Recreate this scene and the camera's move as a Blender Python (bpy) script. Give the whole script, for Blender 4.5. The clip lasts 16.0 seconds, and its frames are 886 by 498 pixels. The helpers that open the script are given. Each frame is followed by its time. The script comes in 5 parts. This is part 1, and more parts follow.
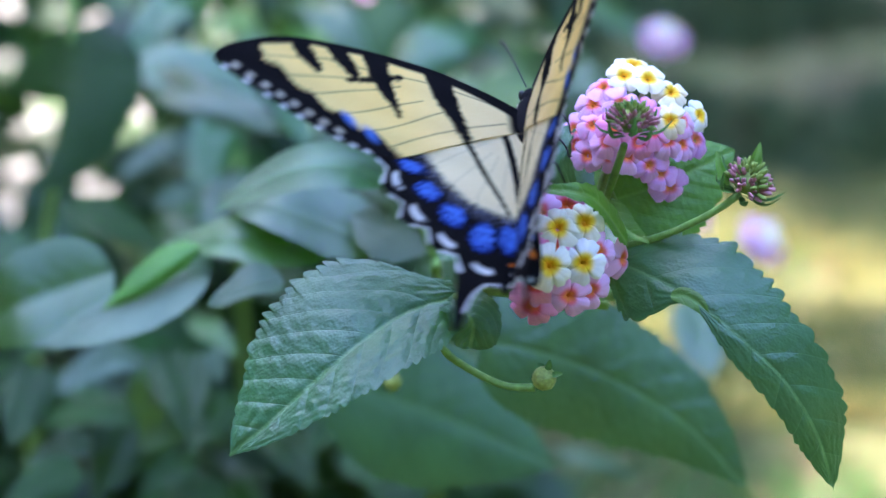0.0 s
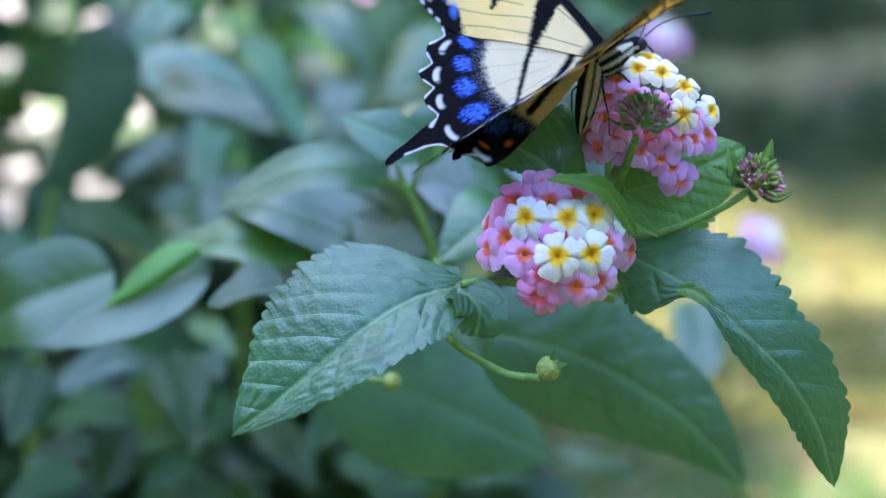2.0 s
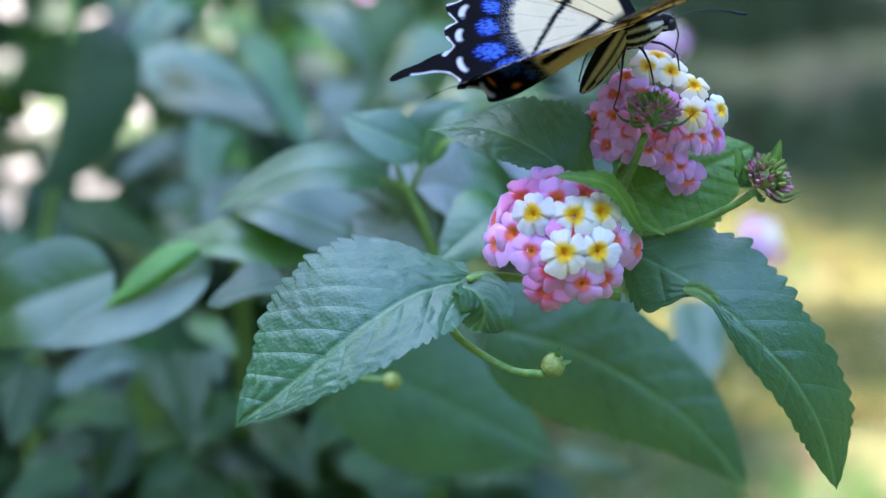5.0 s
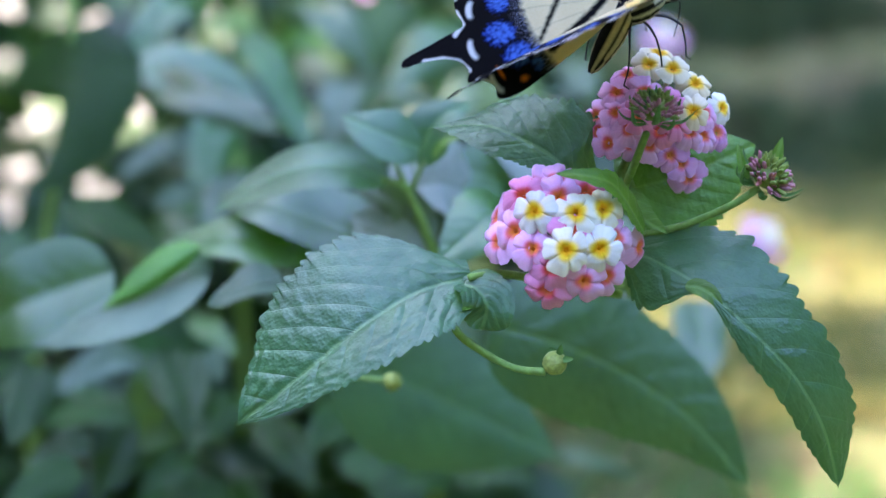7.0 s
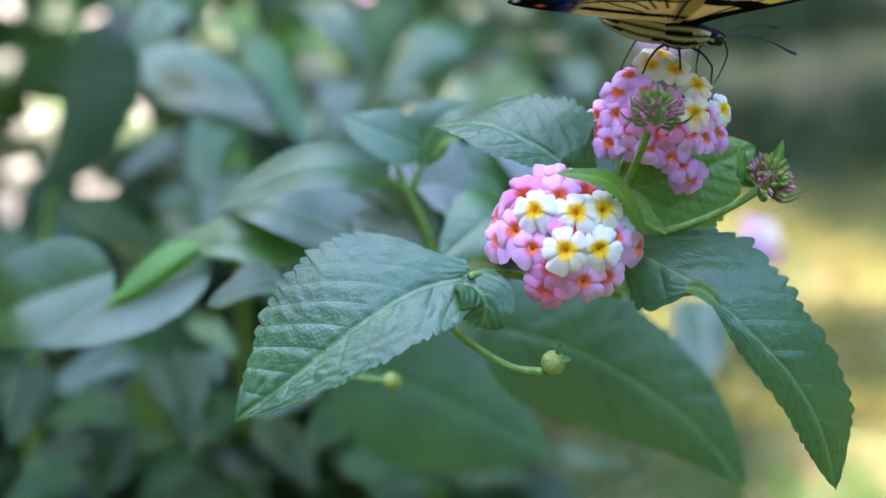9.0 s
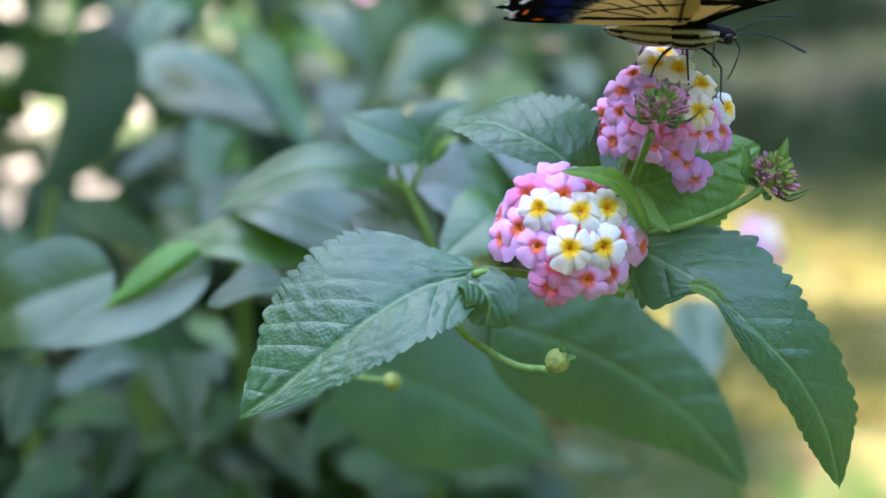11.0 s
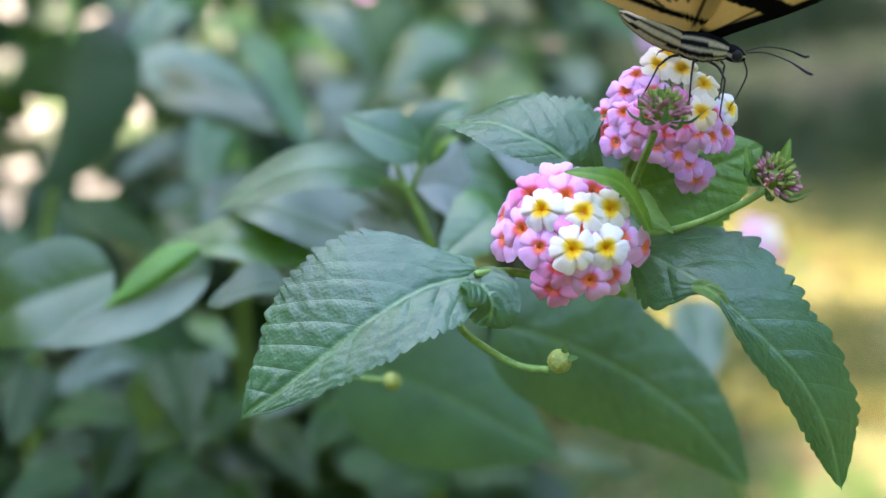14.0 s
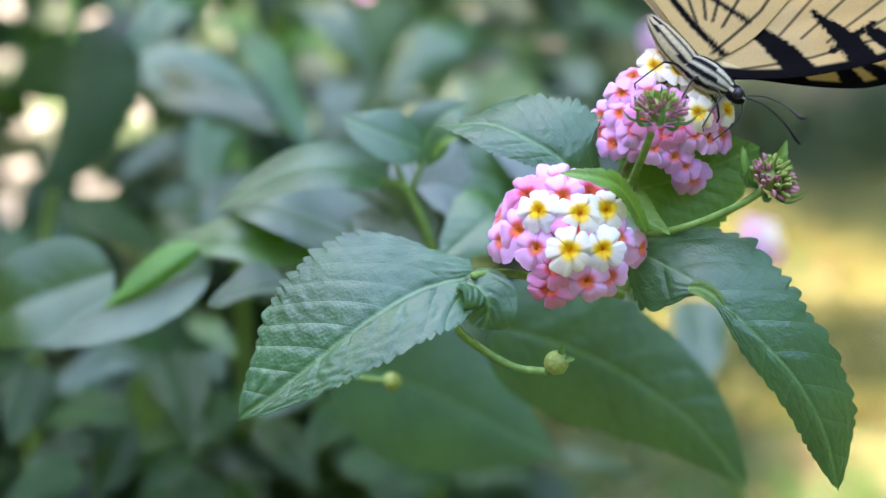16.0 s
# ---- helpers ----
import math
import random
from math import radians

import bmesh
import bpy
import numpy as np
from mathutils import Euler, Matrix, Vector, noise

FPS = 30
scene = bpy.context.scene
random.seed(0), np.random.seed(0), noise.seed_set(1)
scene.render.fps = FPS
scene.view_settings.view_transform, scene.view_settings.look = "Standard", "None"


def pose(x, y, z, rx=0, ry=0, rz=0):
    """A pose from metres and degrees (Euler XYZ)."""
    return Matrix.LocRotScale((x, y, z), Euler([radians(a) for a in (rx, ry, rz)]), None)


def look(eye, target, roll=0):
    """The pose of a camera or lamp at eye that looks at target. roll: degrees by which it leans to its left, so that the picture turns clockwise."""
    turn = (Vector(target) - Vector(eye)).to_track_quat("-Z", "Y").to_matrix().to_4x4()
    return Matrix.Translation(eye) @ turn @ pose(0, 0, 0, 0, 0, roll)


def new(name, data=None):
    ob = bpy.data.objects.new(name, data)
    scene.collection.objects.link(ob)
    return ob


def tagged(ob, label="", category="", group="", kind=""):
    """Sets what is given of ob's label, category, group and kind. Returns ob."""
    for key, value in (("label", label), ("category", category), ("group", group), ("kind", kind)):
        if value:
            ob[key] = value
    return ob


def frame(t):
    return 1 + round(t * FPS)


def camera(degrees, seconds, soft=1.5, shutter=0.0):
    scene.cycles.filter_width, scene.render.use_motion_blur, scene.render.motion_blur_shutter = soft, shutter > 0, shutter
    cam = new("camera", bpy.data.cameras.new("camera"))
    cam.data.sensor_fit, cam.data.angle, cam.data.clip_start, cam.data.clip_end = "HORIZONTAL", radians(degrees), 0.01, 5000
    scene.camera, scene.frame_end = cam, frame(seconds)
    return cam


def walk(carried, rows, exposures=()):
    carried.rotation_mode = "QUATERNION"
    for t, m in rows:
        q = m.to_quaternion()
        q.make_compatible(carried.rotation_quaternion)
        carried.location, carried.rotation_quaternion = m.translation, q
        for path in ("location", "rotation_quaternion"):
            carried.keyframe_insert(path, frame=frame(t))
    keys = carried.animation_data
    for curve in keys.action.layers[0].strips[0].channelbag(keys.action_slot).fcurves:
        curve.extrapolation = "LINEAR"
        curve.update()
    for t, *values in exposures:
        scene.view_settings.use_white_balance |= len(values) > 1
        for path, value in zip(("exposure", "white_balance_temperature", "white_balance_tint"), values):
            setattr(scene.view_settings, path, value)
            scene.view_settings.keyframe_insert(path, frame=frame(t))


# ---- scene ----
# A swallowtail feeds on lantana; the camera stands on a tripod before the shrub.
# the picture warms slowly as the clip goes on
EXPOSURES = [(0.0, 4.2, 6150, 20), (4.0, 4.2, 6200, 20), (9.0, 4.24, 6900, 20), (14.0, 4.27, 7650, 20), (16.0, 4.27, 7800, 20)]
FOV = 24.0
FOCUS = 0.400
cam = camera(FOV, 16.0, soft=1.5, shutter=0.4)
EYE = Vector((0, 0, 1.05))
CAM_POSE = look(EYE, EYE + Vector((0, math.cos(radians(24)), -math.sin(radians(24)))))
walk(cam, [(0.0, CAM_POSE), (16.0, CAM_POSE)], exposures=EXPOSURES)
cam.data.dof.use_dof = True
cam.data.dof.focus_distance = FOCUS
cam.data.dof.aperture_fstop = 9.4

# ---- sky and sun ----
SUN_AZ, SUN_EL = radians(-60), radians(48)   # azimuth from +y towards +x
SUN_DIR = Vector((math.sin(SUN_AZ) * math.cos(SUN_EL), math.cos(SUN_AZ) * math.cos(SUN_EL), math.sin(SUN_EL)))
world = bpy.data.worlds.new("sky")
scene.world = world
world.use_nodes = True
wn, wl = world.node_tree.nodes, world.node_tree.links
sky = wn.new("ShaderNodeTexSky")
sky.sky_type = "NISHITA"
sky.sun_disc = False
sky.ozone_density = 3.5
sky.sun_elevation, sky.sun_rotation = SUN_EL, SUN_AZ
sky.air_density, sky.dust_density = 1.0, 1.0
wl.new(sky.outputs[0], wn["Background"].inputs[0])
wn["Background"].inputs[1].default_value = 0.15
sun = new("sun", bpy.data.lights.new("sun", "SUN"))
sun.data.energy, sun.data.angle, sun.data.color = 2.1, radians(0.6), (1.0, 0.93, 0.82)
sun.matrix_world = look(SUN_DIR * 20, (0, 0, 0))


# ---- materials ----
def material(name):
    m = bpy.data.materials.new(name)
    m.use_nodes = True
    nt = m.node_tree
    return m, nt.nodes, nt.links, nt.nodes["Principled BSDF"]


def noise_tex(n, l, scale, detail=3.0, rough=0.55, coords=None):
    t = n.new("ShaderNodeTexNoise")
    t.inputs["Scale"].default_value = scale
    t.inputs["Detail"].default_value = detail
    t.inputs["Roughness"].default_value = rough
    if coords is not None:
        l.new(coords, t.inputs["Vector"])
    return t


def ramp(n, l, source, stops):
    r = n.new("ShaderNodeValToRGB")
    while len(r.color_ramp.elements) < len(stops):
        r.color_ramp.elements.new(0.5)
    for e, (p, c) in zip(r.color_ramp.elements, stops):
        e.position, e.color = p, (*c, 1)
    l.new(source, r.inputs[0])
    return r


def mixrgb(n, l, fac, a, b, blend="MIX"):
    m = n.new("ShaderNodeMix")
    m.data_type, m.blend_type = "RGBA", blend
    for sock, v in ((m.inputs[0], fac), (m.inputs[6], a), (m.inputs[7], b)):
        if isinstance(v, bpy.types.NodeSocket):
            l.new(v, sock)
        elif isinstance(v, (int, float)):
            sock.default_value = v
        else:
            sock.default_value = (*v, 1)
    return m.outputs[2]


def scaled(n, l, value, factor, offset=0.0):
    m = n.new("ShaderNodeMath")
    m.operation = "MULTIPLY_ADD"
    l.new(value, m.inputs[0])
    m.inputs[1].default_value, m.inputs[2].default_value = factor, offset
    return m.outputs[0]


def bump(n, l, b, height, strength, distance):
    k = n.new("ShaderNodeBump")
    k.inputs["Strength"].default_value, k.inputs["Distance"].default_value = strength, distance
    l.new(height, k.inputs["Height"])
    l.new(k.outputs[0], b.inputs["Normal"])
    return k


def translucent(m, n, l, b, colour, share):
    """Lets light through: mixes a translucent lobe into the surface."""
    t = n.new("ShaderNodeBsdfTranslucent")
    if isinstance(colour, bpy.types.NodeSocket):
        l.new(colour, t.inputs[0])
    else:
        t.inputs[0].default_value = (*colour, 1)
    mix = n.new("ShaderNodeMixShader")
    mix.inputs[0].default_value = share
    l.new(b.outputs[0], mix.inputs[1])
    l.new(t.outputs[0], mix.inputs[2])
    l.new(mix.outputs[0], n["Material Output"].inputs[0])


def math_node(n, l, op, a, b=0.0):
    m = n.new("ShaderNodeMath")
    m.operation = op
    for k, v in enumerate((a, b)):
        if isinstance(v, bpy.types.NodeSocket):
            l.new(v, m.inputs[k])
        else:
            m.inputs[k].default_value = v
    return m.outputs[0]


def band(n, l, value, inner, outer):
    """1 below inner, falling to 0 at outer."""
    m = n.new("ShaderNodeMapRange")
    m.interpolation_type = "SMOOTHSTEP"
    m.inputs["From Min"].default_value, m.inputs["From Max"].default_value = inner, outer
    m.inputs["To Min"].default_value, m.inputs["To Max"].default_value = 1.0, 0.0
    l.new(value, m.inputs["Value"])
    return m.outputs[0]


def vein_lines(n, l):
    """Midrib, side veins and the fine ladder of cross veins, from the blade's own lattice: number of the side vein,
    millimetres from the midrib, millimetres between side veins."""
    attr = n.new("ShaderNodeAttribute")
    attr.attribute_name = "lattice"
    sep = n.new("ShaderNodeSeparateColor")
    l.new(attr.outputs["Color"], sep.inputs[0])
    order, across, gap = sep.outputs[0], sep.outputs[1], sep.outputs[2]
    has = math_node(n, l, "GREATER_THAN", gap, 0.01)
    off = math_node(n, l, "ABSOLUTE", math_node(n, l, "SUBTRACT", math_node(n, l, "FRACT", math_node(n, l, "ADD", order, 20.5)), 0.5))
    crease = math_node(n, l, "MULTIPLY", band(n, l, math_node(n, l, "MULTIPLY", off, gap), 0.03, 0.24), has)
    ribs = math_node(n, l, "MULTIPLY", band(n, l, math_node(n, l, "ABSOLUTE", across), 0.16, 0.42), has)
    place = n.new("ShaderNodeCombineXYZ")
    l.new(math_node(n, l, "MULTIPLY", order, 2.6), place.inputs[0])
    l.new(math_node(n, l, "MULTIPLY", across, 0.75), place.inputs[1])
    net = n.new("ShaderNodeTexVoronoi")
    net.feature = "DISTANCE_TO_EDGE"
    net.inputs["Scale"].default_value = 1.0
    l.new(place.outputs[0], net.inputs["Vector"])
    return ribs, crease, math_node(n, l, "MULTIPLY", band(n, l, net.outputs["Distance"], 0.02, 0.13), has)


def leaf_material(name, dark, light, vein, rough=0.40, share=0.26, gloss=1.0, fuzz=0.08, spread=0.35, coat=0.35):
    m, n, l, b = material(name)
    coord = n.new("ShaderNodeTexCoord").outputs["Object"]
    grain = noise_tex(n, l, 900.0, 4.0, 0.6, coord)
    blotch = noise_tex(n, l, 70.0, 3.0, 0.5, coord)
    rnd = n.new("ShaderNodeObjectInfo").outputs["Random"]
    base = ramp(n, l, blotch.outputs["Fac"], [(0.3, dark), (0.72, light)]).outputs[0]
    hue = n.new("ShaderNodeHueSaturation")
    l.new(base, hue.inputs["Color"])
    l.new(scaled(n, l, rnd, 0.04, 0.478), hue.inputs["Hue"])
    l.new(scaled(n, l, rnd, spread, 1.0 - spread / 2), hue.inputs["Value"])
    ribs, crease, mesh_lines = vein_lines(n, l)
    laced = mixrgb(n, l, scaled(n, l, mesh_lines, 0.08), hue.outputs[0], vein)
    laced = mixrgb(n, l, scaled(n, l, crease, 0.20), laced, vein)
    veined = mixrgb(n, l, scaled(n, l, ribs, 0.75), laced, vein)
    col = mixrgb(n, l, 0.20, veined, grain.outputs["Fac"], "OVERLAY")
    l.new(col, b.inputs["Base Color"])
    l.new(scaled(n, l, grain.outputs["Fac"], 0.25, rough - 0.12), b.inputs["Roughness"])
    b.inputs["Specular IOR Level"].default_value = gloss
    b.inputs["Coat Weight"].default_value, b.inputs["Coat Roughness"].default_value = coat, 0.34
    b.inputs["Sheen Weight"].default_value, b.inputs["Sheen Roughness"].default_value = fuzz, 0.35
    cells = n.new("ShaderNodeTexVoronoi")
    cells.inputs["Scale"].default_value = 1500.0
    l.new(coord, cells.inputs["Vector"])
    fine = noise_tex(n, l, 2600.0, 3.0, 0.6, coord)
    relief = mixrgb(n, l, 0.35, cells.outputs["Distance"], fine.outputs["Fac"])
    relief = mixrgb(n, l, scaled(n, l, mesh_lines, 0.28), relief, (0, 0, 0))
    relief = mixrgb(n, l, scaled(n, l, crease, 0.9), relief, (0, 0, 0))
    bump(n, l, b, relief, 0.42, 0.0004)
    glow = mixrgb(n, l, 0.75, col, (0.15, 0.38, 0.03))
    translucent(m, n, l, b, glow, share)
    return m


LEAF = leaf_material("leaf_green", (0.016, 0.080, 0.027), (0.040, 0.142, 0.044), (0.15, 0.30, 0.11), share=0.34, gloss=0.85, fuzz=0.02, coat=0.22)
# darker leaf copy; shade low in the shrub is put into its colour
LEAF_SHADED = leaf_material("leaf_shaded", (0.008, 0.032, 0.007), (0.017, 0.054, 0.011), (0.03, 0.075, 0.025), 0.42, 0.25, 0.22, 0.0, 0.5, 0.0)
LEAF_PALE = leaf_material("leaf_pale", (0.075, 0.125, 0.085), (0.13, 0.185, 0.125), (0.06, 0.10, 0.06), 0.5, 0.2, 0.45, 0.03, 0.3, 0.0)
# paler leaf copy; sky light on these leaves is put into its colour
LEAF_SKYLIT = leaf_material("leaf_skylit", (0.17, 0.215, 0.19), (0.27, 0.32, 0.29), (0.10, 0.15, 0.10), 0.55, 0.2, 0.45, 0.03, 0.3, 0.0)
# for young leaves, and for lit ones whose light is put into the colour
LEAF_YOUNG_OR_LIT = leaf_material("leaf_young_or_lit", (0.06, 0.19, 0.02), (0.12, 0.29, 0.035), (0.2, 0.36, 0.08), 0.42, 0.42, 0.5, 0.02, 0.3, 0.1)
LEAF_FAR = leaf_material("leaf_shrub", (0.022, 0.078, 0.016), (0.052, 0.130, 0.028), (0.09, 0.17, 0.06), 0.34, 0.30, 0.85, 0.02, 0.7, 0.25)


def plain(name, colour, rough=0.5, var=0.25, scale=300.0, share=0.0, metal=0.0, bump_d=0.0002):
    m, n, l, b = material(name)
    coord = n.new("ShaderNodeTexCoord").outputs["Object"]
    g = noise_tex(n, l, scale, 4.0, 0.6, coord)
    dark = tuple(c * (1 - var) for c in colour)
    lite = tuple(min(1, c * (1 + var)) for c in colour)
    col = ramp(n, l, g.outputs["Fac"], [(0.3, dark), (0.7, lite)]).outputs[0]
    l.new(col, b.inputs["Base Color"])
    b.inputs["Roughness"].default_value, b.inputs["Metallic"].default_value = rough, metal
    b.inputs["Specular IOR Level"].default_value = 0.25
    bump(n, l, b, g.outputs["Fac"], 0.4, bump_d)
    if share:
        translucent(m, n, l, b, col, share)
    return m


STEM = plain("stem_green", (0.17, 0.30, 0.07), 0.5, 0.25, 500)
BRACT = plain("bract_green", (0.09, 0.21, 0.05), 0.5, 0.3, 500, 0.25)
BUD_PINK = plain("bud_pink", (0.52, 0.22, 0.26), 0.5, 0.3, 700, 0.15)
BUD_GREEN = plain("bud_green", (0.24, 0.32, 0.07), 0.5, 0.3, 700, 0.15)
BERRY = plain("berry_green", (0.30, 0.36, 0.09), 0.45, 0.3, 900, 0.15)
CHITIN = plain("black_chitin", (0.012, 0.011, 0.012), 0.35, 0.4, 900)
BARK = plain("bark", (0.10, 0.08, 0.06), 0.9, 0.5, 20, bump_d=0.02)
# kept dark to stand for the shade between hedge leaves
HEDGE = plain("hedge_shaded_foliage", (0.020, 0.042, 0.014), 0.9, 0.5, 4, bump_d=0.05)
CROWN = plain("crown_leaf", (0.05, 0.11, 0.03), 0.5, 0.4, 3, 0.25)


def painted(name, rough, share, sheen=0.0, fuzz=900.0, grain=0.12, bump_d=0.00008, spec=0.15):
    """Colour from the pigment stored on the mesh, with fine grain."""
    m, n, l, b = material(name)
    a = n.new("ShaderNodeAttribute")
    a.attribute_name = "pigment"
    coord = n.new("ShaderNodeTexCoord").outputs["Object"]
    g = noise_tex(n, l, fuzz, 4.0, 0.65, coord)
    col = mixrgb(n, l, grain, a.outputs["Color"], g.outputs["Fac"], "OVERLAY")
    l.new(col, b.inputs["Base Color"])
    b.inputs["Roughness"].default_value = rough
    b.inputs["Specular IOR Level"].default_value = spec
    b.inputs["Sheen Weight"].default_value = sheen
    bump(n, l, b, g.outputs["Fac"], 0.3, bump_d)
    if share:
        translucent(m, n, l, b, col, share)
    return m


PETAL = painted("petal", 0.5, 0.30, 0.0, 1500.0, 0.1)
WING = painted("wing_scales", 0.8, 0.52, 0.0, 2500.0, 0.2, spec=0.04)
FUR = painted("body_fur", 0.85, 0.0, 0.0, 1800.0, 0.5, 0.0006, 0.03)


def blade_material(name, stops, share, rough=0.6, gloss=0.2):
    m, n, l, b = material(name)
    rnd = n.new("ShaderNodeNewGeometry").outputs["Random Per Island"]
    col = ramp(n, l, rnd, stops).outputs[0]
    l.new(col, b.inputs["Base Color"])
    b.inputs["Roughness"].default_value = rough
    b.inputs["Specular IOR Level"].default_value = gloss
    translucent(m, n, l, b, col, share)
    return m


# darker than the outer leaves, to stand for shade inside the shrub
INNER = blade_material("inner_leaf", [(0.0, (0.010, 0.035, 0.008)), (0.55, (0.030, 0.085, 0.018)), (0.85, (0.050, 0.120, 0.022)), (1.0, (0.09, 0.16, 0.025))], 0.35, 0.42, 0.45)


# ---- building helpers ----
ORIGIN = {}


def thing(name, at, label, category, group="", kind=""):
    ob = new(name)
    ob.location = at
    ORIGIN[ob] = Vector(at)
    return tagged(ob, label, category, group, kind)


def mesh_of(name, verts, faces, mats, slots=None, attrs=None, smooth=True):
    me = bpy.data.meshes.new(name)
    me.from_pydata([tuple(v) for v in verts], [], faces)
    for m in (mats if isinstance(mats, (list, tuple)) else [mats]):
        me.materials.append(m)
    if slots is not None:
        me.polygons.foreach_set("material_index", slots)
    if smooth:
        me.polygons.foreach_set("use_smooth", [True] * len(me.polygons))
    for key, values in (attrs or {}).items():
        values = np.asarray(values, dtype=np.float32)
        if values.ndim == 1:
            me.attributes.new(key, "FLOAT", "POINT").data.foreach_set("value", values)
        else:
            full = np.ones((len(values), 4), dtype=np.float32)
            full[:, :3] = values
            me.attributes.new(key, "FLOAT_COLOR", "POINT").data.foreach_set("color", full.ravel())
    me.update()
    return me


def under(ob, parent):
    ob.parent = parent
    ORIGIN[ob] = ORIGIN[parent]
    return ob


def part(name, geo, mats, parent, label="", attrs=None):
    """One mesh part in world coordinates, linked under its thing."""
    o = ORIGIN[parent]
    verts = np.asarray(geo[0], dtype=float) - np.array(o)
    ob = under(new(name, mesh_of(name, verts, geo[1], mats, attrs=attrs)), parent)
    return tagged(ob, label)


def unit(v):
    v = np.asarray(v, dtype=float)
    return v / (np.linalg.norm(v, axis=-1, keepdims=True) + 1e-12)


def spline(points, count):
    """A smooth curve through the points, at even steps of its parameter."""
    p = np.asarray(points, dtype=float)
    if len(p) == 2:
        return p[0] + (p[1] - p[0]) * np.linspace(0, 1, count)[:, None]
    p = np.vstack([2 * p[0] - p[1], p, 2 * p[-1] - p[-2]])
    out = []
    for s in np.linspace(0, len(p) - 3 - 1e-9, count):
        i, u = int(s), s - int(s)
        a, b, c, d = p[i:i + 4]
        out.append(0.5 * (2 * b + (c - a) * u + (2 * a - 5 * b + 4 * c - d) * u * u + (3 * b - a - 3 * c + d) * u ** 3))
    return np.array(out)


def tube(points, radii, sides=10, count=24, lumps=0.0):
    """A tapered round stem along a curve, closed at both ends."""
    c = spline(points, count)
    r = np.interp(np.linspace(0, 1, count), np.linspace(0, 1, len(radii)), radii)
    t = unit(np.gradient(c, axis=0))
    ref = np.array((0.31, 0.22, 0.92))
    s = unit(np.cross(t, ref))
    n = np.cross(s, t)
    a = np.linspace(0, 2 * np.pi, sides, endpoint=False)
    rr = r[:, None] * (1 + lumps * np.sin(7 * np.linspace(0, 6, count))[:, None] * np.sin(2 * a)[None])
    v = c[:, None] + rr[..., None] * (np.cos(a)[None, :, None] * s[:, None] + np.sin(a)[None, :, None] * n[:, None])
    v = v.reshape(-1, 3)
    faces = [(i * sides + j, i * sides + (j + 1) % sides, (i + 1) * sides + (j + 1) % sides, (i + 1) * sides + j)
             for i in range(count - 1) for j in range(sides)]
    faces.append(tuple(range(sides))[::-1])
    faces.append(tuple((count - 1) * sides + j for j in range(sides)))
    return v, faces


def blob(centre, axes, sides=12, rings=8, lumps=0.0, seed=0):
    """A rounded body: an ellipsoid whose three half-axes are vectors, with optional lumps."""
    rng = np.random.RandomState(seed)
    a, b, c = (np.asarray(x, dtype=float) for x in axes)
    verts, faces = [], []
    for i in range(rings + 1):
        th = math.pi * i / rings
        for j in range(sides):
            ph = 2 * math.pi * j / sides
            k = 1 + lumps * rng.uniform(-1, 1)
            verts.append(np.asarray(centre) + k * (math.sin(th) * (math.cos(ph) * a + math.sin(ph) * b) + math.cos(th) * c))
    for i in range(rings):
        for j in range(sides):
            q = (i * sides + j, (i + 1) * sides + j, (i + 1) * sides + (j + 1) % sides, i * sides + (j + 1) % sides)
            faces.append(q)
    return np.array(verts), faces


def join(*geos):
    verts, faces, k = [], [], 0
    for v, f in geos:
        verts.append(np.asarray(v))
        faces += [tuple(i + k for i in q) for q in f]
        k += len(v)
    return np.vstack(verts), faces


